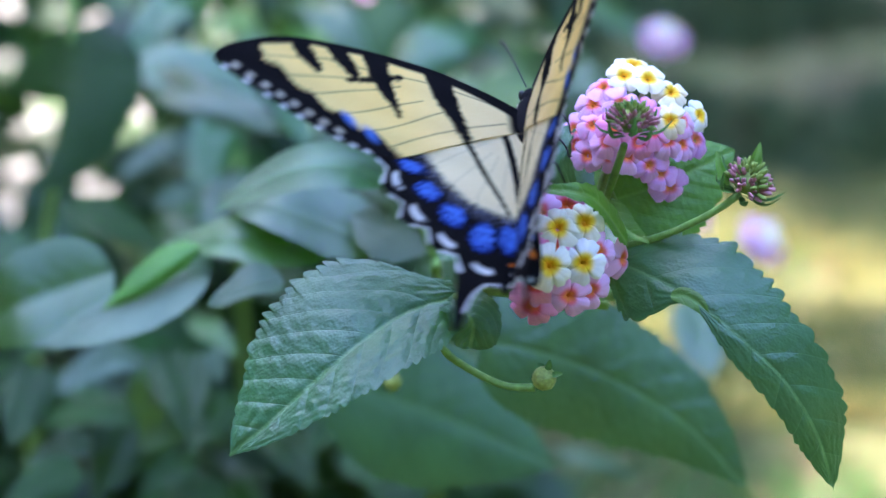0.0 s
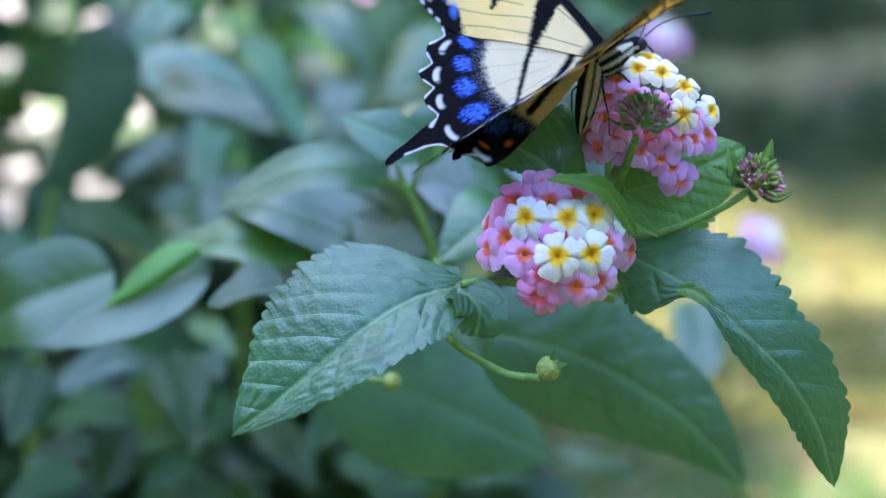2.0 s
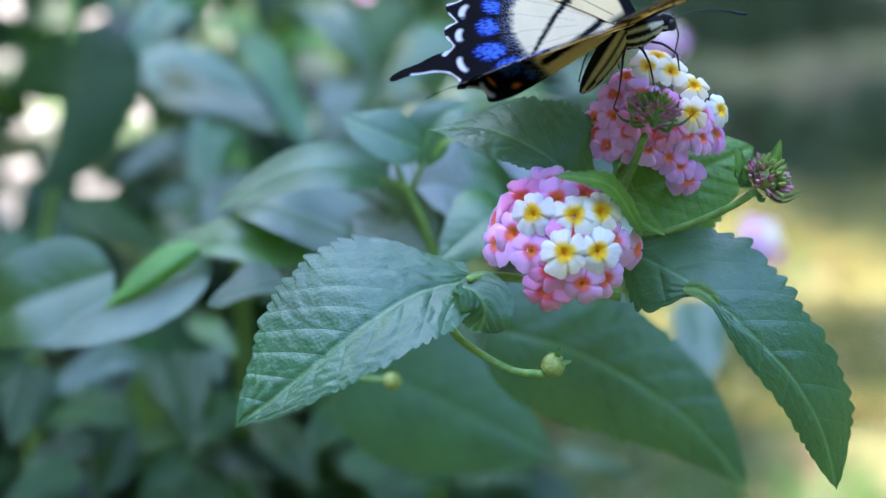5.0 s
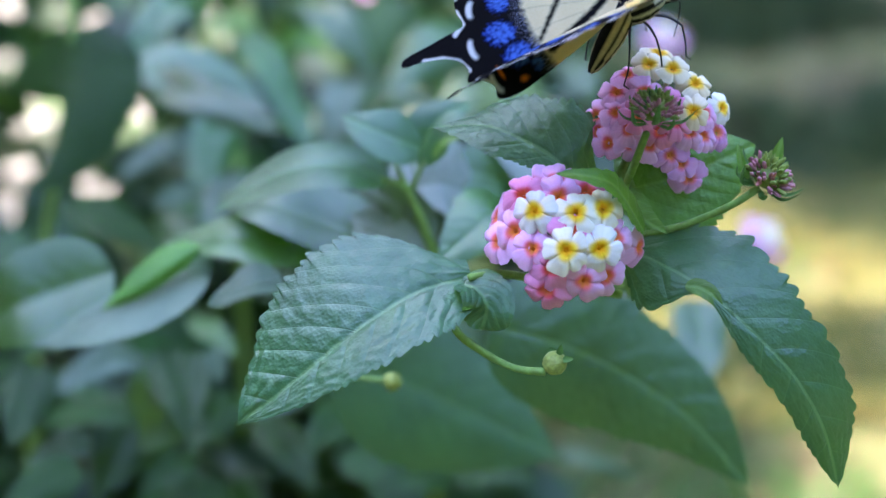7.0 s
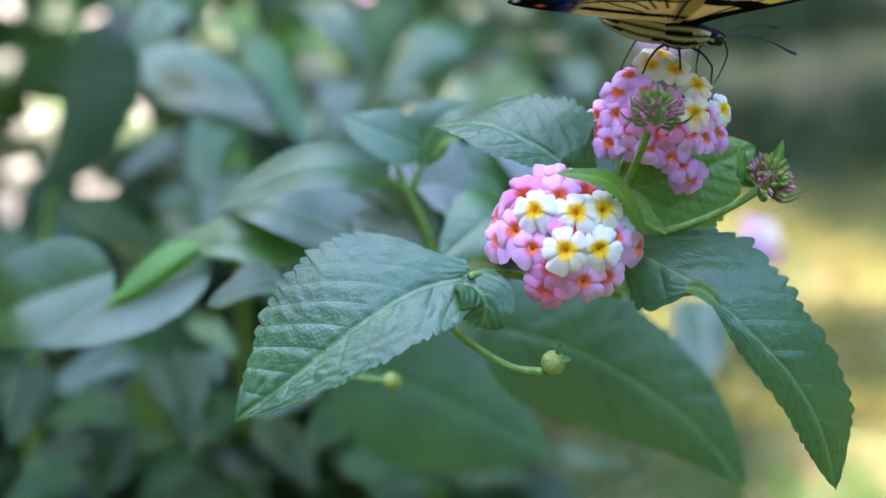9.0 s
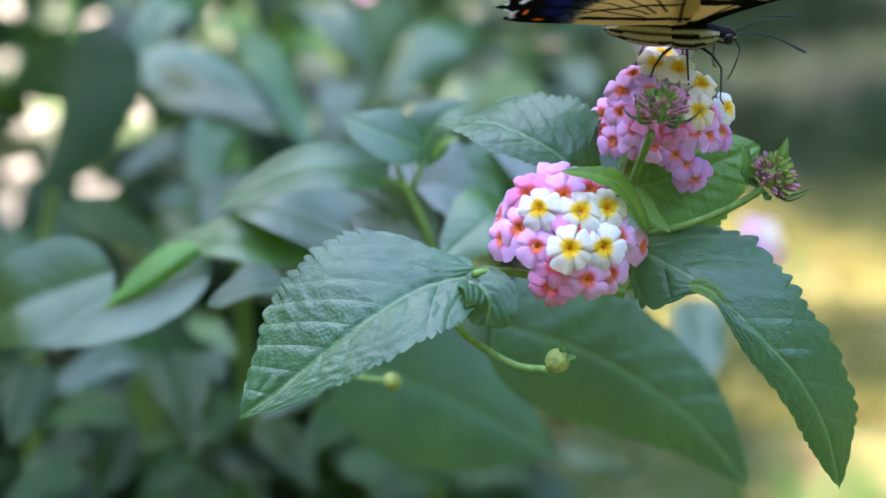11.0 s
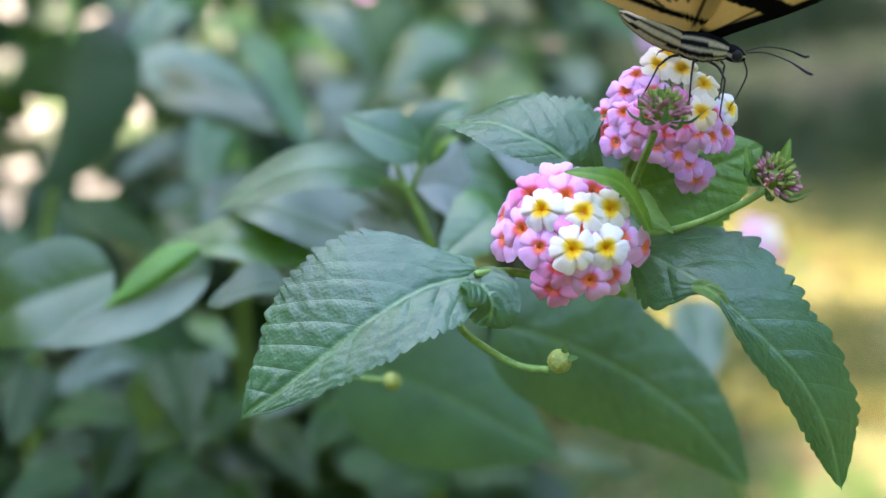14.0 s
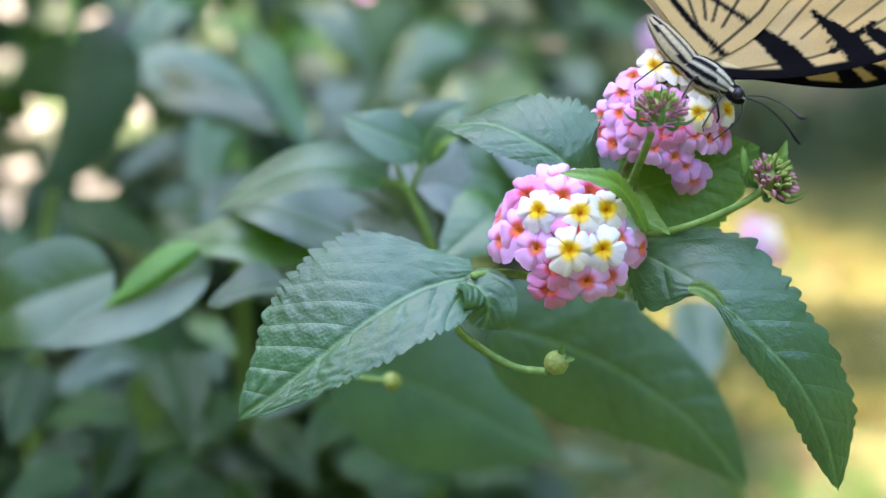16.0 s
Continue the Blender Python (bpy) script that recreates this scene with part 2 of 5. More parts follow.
def leaf_geo(points, width, normal, normal_tip=None, fold=(15, 15), sides=(1.0, 1.0), teeth=22, rows=110, cols=14,
             veins=8, pucker=0.0007, droop=0.15, wave=0.0, shape=(0.5, 0.95), curl=(0, 0), outline=None, lean=0.34, bite_depth=0.075, seed=0):
    """A toothed leaf blade along a midrib. width: half width in metres; fold: how far each half rises from flat,
    in degrees; droop: how far the margins bend back; curl: extra turn of each half near the base, in degrees;
    outline: rows of place along the midrib and share of the width for each half; lean: how far the side veins point to the tip."""
    rng = np.random.RandomState(seed)
    mid = spline(points, rows + 1)
    seglen = np.linalg.norm(np.diff(mid, axis=0), axis=1)
    arc = np.concatenate([[0], np.cumsum(seglen)])
    s = np.linspace(0, 1, rows + 1)
    mid = np.stack([np.interp(s, arc / arc[-1], mid[:, k]) for k in range(3)], 1)
    t = unit(np.gradient(mid, axis=0))
    n0 = np.asarray(normal, dtype=float)
    n1 = n0 if normal_tip is None else np.asarray(normal_tip, dtype=float)
    n = unit(n0[None] * (1 - s)[:, None] + n1[None] * s[:, None])
    side = unit(np.cross(t, n))
    n = np.cross(side, t)
    a, b = shape
    prof = (s ** a) * ((1 - s) ** b)
    prof = np.stack([prof / prof.max()] * 2)
    if outline:
        for h in (0, 1):
            xs, ws = zip(*outline[h])
            even = np.interp(s, xs, ws)
            k = max(3, rows // 24)
            pad = np.pad(even, k, mode="edge")
            prof[h] = np.convolve(pad, np.ones(2 * k + 1) / (2 * k + 1), "valid") * np.minimum(1, (1 - s) * 30)
    saw = (s * teeth + rng.uniform(0, 1) + 0.30 * np.sin(s * 17 + seed) + 0.16 * np.sin(s * 41 + 2 * seed)) % 1.0
    bite = 1.25 * saw ** 0.7 * (1 - saw ** 5) * (1 + 0.35 * np.sin(s * teeth * 1.7 + seed)) - 0.55
    half = np.linspace(0, 1, cols + 1) ** 0.95
    tt = np.concatenate([-half[:0:-1], half])
    verts, lattice = [], []
    length = arc[-1]
    phase = rng.uniform(0, 6, 4)
    for i in range(rows + 1):
        for u in tt:
            h = 0 if u < 0 else 1
            au = abs(u)
            edge = 1 + (bite_depth * bite[i] if 0.02 < s[i] < 0.985 else 0) * au ** 11
            w = width * prof[h][i] * sides[h] * edge
            fd = radians(fold[h] + curl[h] * math.exp(-(s[i] / 0.18) ** 2))
            x = au * w
            reach = x / length
            ph = (s[i] - lean * 2.4 * reach - lean * 5.0 * reach * reach + 0.03 * h) * veins + 0.10 * math.sin(5 * s[i] + phase[3])
            f = ph - math.floor(ph)
            bulge = -abs(2 * f - 1) ** 5 + 0.30 * math.sin(2 * math.pi * f)
            z = -droop * x * au + 0.55 * pucker * bulge * min(1, au * 5) * (1 - 0.75 * au) - 0.00035 * math.exp(-(x / 0.0007) ** 2)
            z += wave * width * au * au * math.sin(9 * s[i] + phase[h]) + 0.012 * width * au * noise.noise((s[i] * 9 + phase[2], u * 2.5, seed)) + 0.011 * width * noise.noise((s[i] * 26, u * 8, seed + 4))
            o = (math.cos(fd) * x - math.sin(fd) * z, math.sin(fd) * x + math.cos(fd) * z)
            verts.append(mid[i] + side[i] * (o[0] if h else -o[0]) + n[i] * o[1] + t[i] * 0.0005 * bite[i] * au ** 11 * (width / 0.014) * prof[h][i])
            lattice.append((ph, 1000 * (x if h else -x), 1000 * length / veins))
    k = len(tt)
    faces = [(i * k + j, i * k + j + 1, (i + 1) * k + j + 1, (i + 1) * k + j) for i in range(rows) for j in range(k - 1)]
    return (np.array(verts), faces), {"lattice": np.array(lattice)}


def leaf_part(parent, points, width, normal, mat=None, label="", **kw):
    geo, attrs = leaf_geo(points, width, normal, **kw)
    return part("leaf", geo, mat or LEAF, parent, label, attrs)


# ---- ground ----
def ground_material():
    m, n, l, b = material("lawn_soil")
    coord = n.new("ShaderNodeTexCoord").outputs["Object"]
    big = noise_tex(n, l, 2.2, 4.0, 0.6, coord)
    fine = noise_tex(n, l, 45.0, 6.0, 0.7, coord)
    soil = ramp(n, l, fine.outputs["Fac"], [(0.3, (0.03, 0.022, 0.012)), (0.55, (0.10, 0.076, 0.042)), (0.75, (0.22, 0.17, 0.09))]).outputs[0]
    grass = ramp(n, l, fine.outputs["Fac"], [(0.3, (0.04, 0.06, 0.015)), (0.7, (0.14, 0.15, 0.04))]).outputs[0]
    mask = ramp(n, l, big.outputs["Fac"], [(0.28, (0, 0, 0)), (0.45, (1, 1, 1))]).outputs[0]
    col = mixrgb(n, l, mask, soil, grass)
    l.new(col, b.inputs["Base Color"])
    b.inputs["Roughness"].default_value = 0.95
    bump(n, l, b, fine.outputs["Fac"], 0.8, 0.01)
    return m


def ground():
    xs = np.concatenate([[-400, -60, -12], np.linspace(-4, 5, 46), [14, 60, 400]])
    ys = np.concatenate([[-400, -60, -12], np.linspace(-3, 8, 56), [20, 80, 400]])
    verts = []
    for y in ys:
        for x in xs:
            z = 0.02 * noise.noise((x * 1.7, y * 1.7, 0)) if abs(x) < 6 and abs(y) < 9 else 0
            verts.append((x, y, z))
    k = len(xs)
    faces = [(i * k + j, i * k + j + 1, (i + 1) * k + j + 1, (i + 1) * k + j) for i in range(len(ys) - 1) for j in range(k - 1)]
    ob = new("ground", mesh_of("ground", verts, faces, ground_material()))
    tagged(ob, "patchy lawn with bare soil and dry leaf litter", "ground", kind="structure")


ground()


def path_material():
    m, n, l, b = material("pale_concrete")
    coord = n.new("ShaderNodeTexCoord").outputs["Object"]
    fine, big = noise_tex(n, l, 60.0, 6.0, 0.7, coord), noise_tex(n, l, 3.0, 3.0, 0.6, coord)
    col = mixrgb(n, l, big.outputs["Fac"], (0.26, 0.24, 0.20), (0.40, 0.37, 0.32))
    col = mixrgb(n, l, 0.4, col, fine.outputs["Fac"], "OVERLAY")
    l.new(col, b.inputs["Base Color"])
    b.inputs["Roughness"].default_value = 0.9
    bump(n, l, b, fine.outputs["Fac"], 0.5, 0.003)
    return m


def garden_path():
    """A pale path behind the shrub, with a rounded edge, 4 cm proud of the lawn."""
    rng = np.random.RandomState(3)
    edge = [(-3.2, 2.25), (-1.4, 2.2), (-0.45, 2.3), (-0.12, 2.6), (0.0, 3.1), (0.02, 3.7), (-0.05, 4.6)]
    line = spline(edge, 40)
    verts, faces = [], []
    for i, (x, y) in enumerate(line):
        x, y = x + rng.uniform(-0.015, 0.015), y + rng.uniform(-0.015, 0.015)
        verts += [(x, y, -0.03), (x, y, 0.03), (x - 0.012, y + 0.012, 0.04), (-3.2, 4.6, 0.042)]
    for i in range(len(line) - 1):
        faces += [(i * 4 + k, (i + 1) * 4 + k, (i + 1) * 4 + k + 1, i * 4 + k + 1) for k in range(3)]
    ob = new("path", mesh_of("path", verts, faces, path_material(), smooth=False))
    tagged(ob, "pale sunlit concrete garden path behind the shrub", "path", kind="structure")


garden_path()


def hedge():
    """Plain green walls of foliage that close the place, out of view; added to hold back low sky light."""
    n, r = 48, 9.0
    verts, faces = [], []
    sunward = math.atan2(SUN_DIR[1], SUN_DIR[0])
    for i in range(n):
        a = 2 * math.pi * i / n
        away = (a - sunward + math.pi) % (2 * math.pi) - math.pi
        # overhang and height shape the sky light and leave the sun's side open
        over = 3.0 * (1 - math.exp(-(away / 0.85) ** 4)) * (0.7 + 0.3 * math.sin(a))
        tall = (0.90 + 0.10 * math.sin(a)) * (1 - 0.35 * math.exp(-(away / 0.6) ** 2))
        for dr, z in ((0, 0), (0, 7.2), (-over * 0.6, 8.6), (-over, 8.9), (0.8, 9.2), (0.8, 0)):
            w = 1 + 0.10 * math.sin(5 * a) * (z > 1)
            verts.append((math.cos(a) * (r + dr * w), 1.5 + math.sin(a) * (r + dr * w), z * (w * tall if z > 1 else 1)))
    for i in range(n):
        for k in range(5):
            faces.append((i * 6 + k, ((i + 1) % n) * 6 + k, ((i + 1) % n) * 6 + k + 1, i * 6 + k + 1))
    ob = new("unseen_hedge", mesh_of("unseen_hedge", verts, faces, HEDGE))
    tagged(ob, "unseen tall plain green hedge of trees, added to close the garden and hold back low sky light", "hedge", kind="structure")


hedge()


# ---- flowers ----
WHITE, PINK, DEEP, CREAMY, LILAC = 0, 1, 2, 3, 4


def floret_mesh(kind, seed):
    """A lantana floret: broad uneven lobes round a throat, on a thin curved tube. Face towards +z."""
    rng = np.random.RandomState(seed)
    lobes = 5 if seed % 2 else 4
    tints = {WHITE: ((0.90, 0.90, 0.92), (0.90, 0.89, 0.86), (0.96, 0.66, 0.02), (0.92, 0.42, 0.01)),
             CREAMY: ((0.93, 0.84, 0.70), (0.93, 0.80, 0.52), (0.96, 0.62, 0.04), (0.92, 0.40, 0.01)),
             PINK: ((0.90, 0.54, 0.86), (0.92, 0.45, 0.76), (0.90, 0.14, 0.18), (0.92, 0.26, 0.03)),
             LILAC: ((0.84, 0.46, 0.90), (0.84, 0.36, 0.80), (0.88, 0.20, 0.34), (0.90, 0.30, 0.06)),
             DEEP: ((0.90, 0.38, 0.66), (0.88, 0.26, 0.50), (0.76, 0.06, 0.10), (0.80, 0.16, 0.04))}[kind]
    rimc, petal, ring, throat = (np.array(c) for c in tints)
    if kind == WHITE and seed % 3 == 1:
        petal = rimc = np.array((0.92, 0.90, 0.80))
    at_ring, at_throat = (0.42, 0.20) if kind in (WHITE, CREAMY) else (0.35, 0.22)
    na, nr = 96, 14
    phase = rng.uniform(0, 6.28)
    sizes = rng.uniform(0.82, 1.15, lobes)
    lifts = rng.uniform(-0.5, 0.45, lobes)
    bends = rng.uniform(-0.35, 0.35, lobes)
    verts, cols = [], []
    for i in range(nr + 1):
        q = i / nr
        for j in range(na):
            a = 2 * math.pi * j / na
            ph = (a + phase) / (2 * math.pi) * lobes
            k = int(round(ph)) % lobes
            side = (ph - round(ph)) * 2
            off = abs(side)
            reach = 0.0047 * (0.56 + 0.44 * sizes[k] * (1 - off ** 5) ** 0.55) * (1 + 0.015 * math.sin(17 * a + phase) - 0.05 * math.exp(-(side / 0.25) ** 2))
            r = 0.0004 + q * (reach - 0.0004)
            rise = -0.0011 * math.exp(-(r / 0.0008) ** 2) + 0.0003 * math.sin(math.pi * min(1, r / 0.004))
            rise += (lifts[k] * 0.0024 + bends[k] * side * 0.002) * q ** 2 - 0.0011 * q ** 3 + 0.00014 * math.sin(3 * a + phase) * q
            rise -= 0.0005 * math.exp(-((1 - off) / 0.15) ** 2) * q
            verts.append((r * math.cos(a), r * math.sin(a), rise))
            d = r / 0.0048
            w1 = 1 / (1 + math.exp((d - at_ring - 0.04 * math.sin(3 * a + phase)) * 24))
            w2 = 1 / (1 + math.exp((d - at_throat - 0.03 * math.sin(5 * a)) * 24))
            c = petal * (1 - d) + rimc * d
            c = c * (1 - w1) + ring * w1
            c = c * (1 - w2) + throat * w2
            cols.append(np.clip(c * (0.98 + 0.02 * math.cos(ph * 2 * math.pi * 5)), 0, 1))
    faces = [(i * na + j, i * na + (j + 1) % na, (i + 1) * na + (j + 1) % na, (i + 1) * na + j) for i in range(nr) for j in range(na)]
    tv, tf = tube([(0, 0, -0.0013), (0.0002, 0.0003, -0.004), (0, 0, -0.0095)], [0.0007, 0.0006, 0.0005], 8, 8)
    k = len(verts)
    verts += [tuple(v) for v in tv]
    cols += [throat if v[2] > -0.003 else petal * (0.75 if kind else 0.9) for v in tv]
    faces += [tuple(i + k for i in f) for f in tf]
    return mesh_of("floret", verts, faces, PETAL, attrs={"pigment": np.array(cols)})


FLORETS = {WHITE: [floret_mesh(WHITE, s) for s in (0, 1, 2, 5)], PINK: [floret_mesh(PINK, s) for s in (3, 4, 5, 6)],
           DEEP: [floret_mesh(DEEP, s) for s in (7, 8)], LILAC: [floret_mesh(LILAC, s) for s in (4, 6, 9)], CREAMY: [floret_mesh(CREAMY, s) for s in (0, 2, 5)]}


def flower_head(parent, centre, axis, radius, florets, label, size=1.0, seed=0, facing=None):
    """A round cluster of florets on a receptacle. florets: rows of across, up, kind on the dome that faces along axis."""
    rng = np.random.RandomState(seed)
    ax = Vector(axis).normalized()
    ux = ax.cross(Vector((0, 0, 1))).normalized() * -1
    uy = ax.cross(ux).normalized()
    core = blob(centre, (np.array(ux) * radius * 0.36, np.array(uy) * radius * 0.36, np.array(ax) * radius * 0.42), 12, 8, 0.06, seed)
    head = part("flower_head", core, BRACT, parent, label)
    turn = Vector(facing or axis).normalized()
    for u, v, kind in florets:
        w = math.sqrt(max(0.0, 1 - u * u - v * v)) if u * u + v * v < 1 else -0.1
        d = ux * u + uy * v + ax * w
        tilt = Vector(rng.uniform(-0.16, 0.16, 3))
        face = (d * 0.72 + tilt + turn * 0.75).normalized()
        m = face.to_track_quat("Z", "Y").to_matrix().to_4x4() @ Matrix.Rotation(rng.uniform(0, 6.28), 4, "Z")
        ob = under(new("floret", FLORETS[kind][rng.randint(len(FLORETS[kind]))]), head)
        k = size * rng.uniform(0.92, 1.08) * 0.96
        ob.matrix_basis = Matrix.Translation(Vector(centre) - ORIGIN[head] + d * radius * (rng.uniform(0.90, 0.98) + (0.10 if kind in (WHITE, CREAMY) else 0.0))) @ m @ Matrix.Scale(k, 4)
    return head


def bud_head(parent, centre, axis, radius, seed):
    """An unopened cluster: many small pink and green buds in a dome, with narrow bracts below."""
    rng = np.random.RandomState(seed)
    ax = Vector(axis).normalized()
    ux = ax.orthogonal().normalized()
    uy = ax.cross(ux)
    n = [np.array(v) for v in (ux, uy, ax)]
    flat = 0.72
    core = blob(centre, (n[0] * radius * 0.72, n[1] * radius * 0.72, n[2] * radius * 0.5), 12, 8, 0.05, seed)
    head = part("flower_bud", core, BUD_GREEN, parent, "tight cluster of pink and green lantana buds")
    count = 84
    for i in range(count):
        h = 1 - (i + 0.5) / count * 1.25
        a = i * 2.39996 + rng.uniform(-0.25, 0.25)
        r = math.sqrt(max(0, 1 - h * h))
        d = n[0] * r * math.cos(a) + n[1] * r * math.sin(a) + n[2] * h * flat
        way = unit(d + n[2] * 0.35 + rng.uniform(-0.15, 0.15, 3))
        e1 = unit(np.cross(way, (0.3, 0.5, 0.8)))
        e2 = np.cross(way, e1)
        k = radius * rng.uniform(0.075, 0.115)
        outer = h < 0.75
        geo = blob(np.asarray(centre) + d * radius * rng.uniform(0.80, 1.04), (e1 * k, e2 * k, way * radius * rng.uniform(0.16, 0.30)), 8, 5, 0.06, i)
        part("bud", geo, BUD_PINK if outer and rng.uniform() < 0.72 else BUD_GREEN, head)
        if i % 3 == 0:
            b0 = np.asarray(centre) + d * radius * 0.7
            b1 = b0 + way * radius * rng.uniform(0.3, 0.5)
            geo, attrs = leaf_geo([b0, b1], radius * 0.07, e1, fold=(10, 10), teeth=1, rows=6, cols=2, veins=2, pucker=0)
            part("sepal", geo, BRACT, head, attrs=attrs)
    for i in range(8):
        a = i * 2 * math.pi / 8 + rng.uniform(-0.3, 0.3)
        d = n[0] * math.cos(a) + n[1] * math.sin(a)
        b0 = np.asarray(centre) - n[2] * radius * 0.55 + d * radius * 0.3
        b1 = b0 + d * radius * 0.85 + n[2] * radius * rng.uniform(0.0, 0.4)
        b2 = b1 + d * radius * rng.uniform(0.2, 0.55) + n[2] * radius * rng.uniform(0.3, 0.9)
        geo, attrs = leaf_geo([b0, b1, b2], radius * 0.17, n[2] - d, fold=(20, 20), teeth=2, rows=14, cols=3, veins=3, pucker=0.0001)
        part("bract", geo, BRACT, head, attrs=attrs)
    return head


# ---- the flowering branch in front ----
FOOT = Vector((0.16, 0.72, 0.0))
branch = thing("lantana_branch", FOOT, "flowering lantana branch with pink and white flower heads", "plant")


def flowering_branch():
    part("stem", tube([(0.0386, 0.3819, 0.8948), (0.0411, 0.3792, 0.8838), (0.0398, 0.3900, 0.8688), (0.0413, 0.4306, 0.8493), (0.0541, 0.4898, 0.8102), (0.13, 0.64, 0.60), (0.15, 0.70, 0.35), FOOT],
                      [0.0010, 0.0012, 0.0012, 0.0012, 0.0015, 0.003, 0.004], 10, 60), STEM, branch)
    part("stalk", tube([(0.0370, 0.3807, 0.8922), (0.0391, 0.3767, 0.9004), (0.0403, 0.3670, 0.9106)], [0.0008, 0.0008, 0.0007], 10, 20), STEM, branch)
    part("stalk", tube([(0.0363, 0.3823, 0.8934), (0.0382, 0.3844, 0.8980), (0.0420, 0.3855, 0.9029)], [0.0010, 0.0009, 0.0008], 10, 20), STEM, branch)
    part("stalk", tube([(0.0399, 0.3783, 0.8844), (0.0490, 0.3720, 0.8897), (0.0570, 0.3688, 0.8948), (0.0622, 0.3682, 0.8986)], [0.0008, 0.0007, 0.0007, 0.0008], 10, 30), STEM, branch)
    part("stalk", tube([(0.0376, 0.3846, 0.8688), (0.0292, 0.3810, 0.8730), (0.0248, 0.3700, 0.8854)], [0.0009, 0.0009, 0.0008], 10, 20), STEM, branch)
    part("stalk", tube([(0.0084, 0.3709, 0.8799), (0.0035, 0.3723, 0.8733), (0.0038, 0.3685, 0.8696), (0.0084, 0.3650, 0.8668), (0.0149, 0.3600, 0.8653), (0.0208, 0.3578, 0.8654)],
                       [0.0007, 0.0007, 0.0008, 0.00075, 0.0007, 0.0008], 10, 40), STEM, branch)
    part("petiole", tube([(0.0353, 0.3853, 0.8704), (0.0209, 0.3769, 0.8762), (0.0127, 0.3683, 0.8816), (0.0066, 0.3636, 0.8832)], [0.0010, 0.0009, 0.0008, 0.0007], 10, 24), STEM, branch)

    # broad leaf to one side, its base lobe curled over
    leaf_part(branch, [(0.0072, 0.3654, 0.8824), (-0.0022, 0.3627, 0.8813), (-0.0114, 0.3580, 0.8780), (-0.0207, 0.3553, 0.8719), (-0.0302, 0.3540, 0.8642), (-0.0391, 0.3542, 0.8571)], 0.0192, (-0.252, -0.373, 0.893),
              normal_tip=(-0.352, -0.464, 0.813), fold=(0, 25), teeth=24, rows=240, cols=28, veins=8, pucker=0.0006, bite_depth=0.085, seed=3,
              outline=([(0, 0.30), (0.09, 0.52), (0.18, 0.60), (0.30, 0.57), (0.44, 0.52), (0.60, 0.42), (0.8, 0.24), (0.92, 0.11), (1, 0)],
                       [(0, 0.20), (0.08, 0.30), (0.14, 0.45), (0.20, 0.80), (0.27, 0.95), (0.41, 1.0), (0.57, 0.93), (0.68, 0.82), (0.81, 0.54), (0.92, 0.28), (1, 0)]))
    leaf_part(branch, [(0.0046, 0.3642, 0.8818), (0.0078, 0.3620, 0.8816), (0.0098, 0.3598, 0.8790), (0.0088, 0.3595, 0.8738)], 0.0056, (0.10, -0.45, 0.89), LEAF, "curled lobe at the base of the broad leaf",
              fold=(15, 30), teeth=11, rows=90, cols=14, veins=5, pucker=0.0007, wave=0.12, shape=(0.35, 0.4), seed=4)
    # long hanging leaf with its inner half folded in behind the base lobe
    # the fold is cut into the outline to fit the camera's view
    leaf_part(branch, [(0.0388, 0.3728, 0.8842), (0.0486, 0.3631, 0.8822), (0.0544, 0.3585, 0.8791), (0.0612, 0.3549, 0.8734), (0.0685, 0.3524, 0.8655), (0.0742, 0.3510, 0.8549), (0.0779, 0.3516, 0.8415)], 0.0122,
              (0.222, -0.801, 0.555), normal_tip=(0.351, -0.820, 0.453), fold=(4, -16), teeth=21, rows=260, cols=24, veins=8, pucker=0.0005, bite_depth=0.13, seed=5,
              outline=([(0, 0.2), (0.05, 0.65), (0.12, 0.98), (0.25, 1.2), (0.36, 1.13), (0.5, 0.97), (0.65, 0.86), (0.78, 0.72), (0.88, 0.42), (0.95, 0.18), (1, 0)],
                       [(0, 0.3), (0.06, 0.68), (0.12, 0.82), (0.18, 0.62), (0.235, 0.10), (0.30, 0.08), (0.36, 0.22), (0.5, 0.40), (0.7, 0.40), (0.85, 0.32), (0.94, 0.14), (1, 0)]))
    # the folded edge of that leaf, its underside turned out
    leaf_part(branch, [(0.0478, 0.3621, 0.8812), (0.0503, 0.3611, 0.8813), (0.0528, 0.3595, 0.8802), (0.0547, 0.3576, 0.8772)], 0.0018, (-0.199, -0.570, 0.798), LEAF_YOUNG_OR_LIT, "paler folded edge of the hanging leaf",
              fold=(10, 10), teeth=3, rows=40, cols=6, veins=4, pucker=0.0002, seed=6)
    # leaf under the upper flower head, with a pale curled tip
    leaf_part(branch, [(0.0308, 0.3792, 0.8961), (0.0264, 0.3774, 0.8995), (0.0223, 0.3788, 0.9026), (0.0177, 0.3808, 0.9047), (0.0124, 0.3837, 0.9062), (0.0085, 0.3859, 0.9062), (-0.0009, 0.3895, 0.9045)], 0.0122, (0.099, -0.965, 0.240),
              normal_tip=(-0.303, -0.133, 0.944), fold=(16, -4), teeth=22, rows=230, cols=24, veins=7, pucker=0.0004, lean=0.40, bite_depth=0.11, seed=7,
              outline=([(0, 0.1), (0.23, 0.30), (0.43, 0.43), (0.58, 0.55), (0.7, 0.50), (0.79, 0.38), (0.91, 0.17), (1, 0)],
                       [(0, 0.2), (0.1, 0.75), (0.2, 0.98), (0.33, 1.0), (0.48, 0.88), (0.6, 0.84), (0.66, 0.76), (0.70, 0.52), (0.75, 0.25), (0.88, 0.12), (1, 0)]))
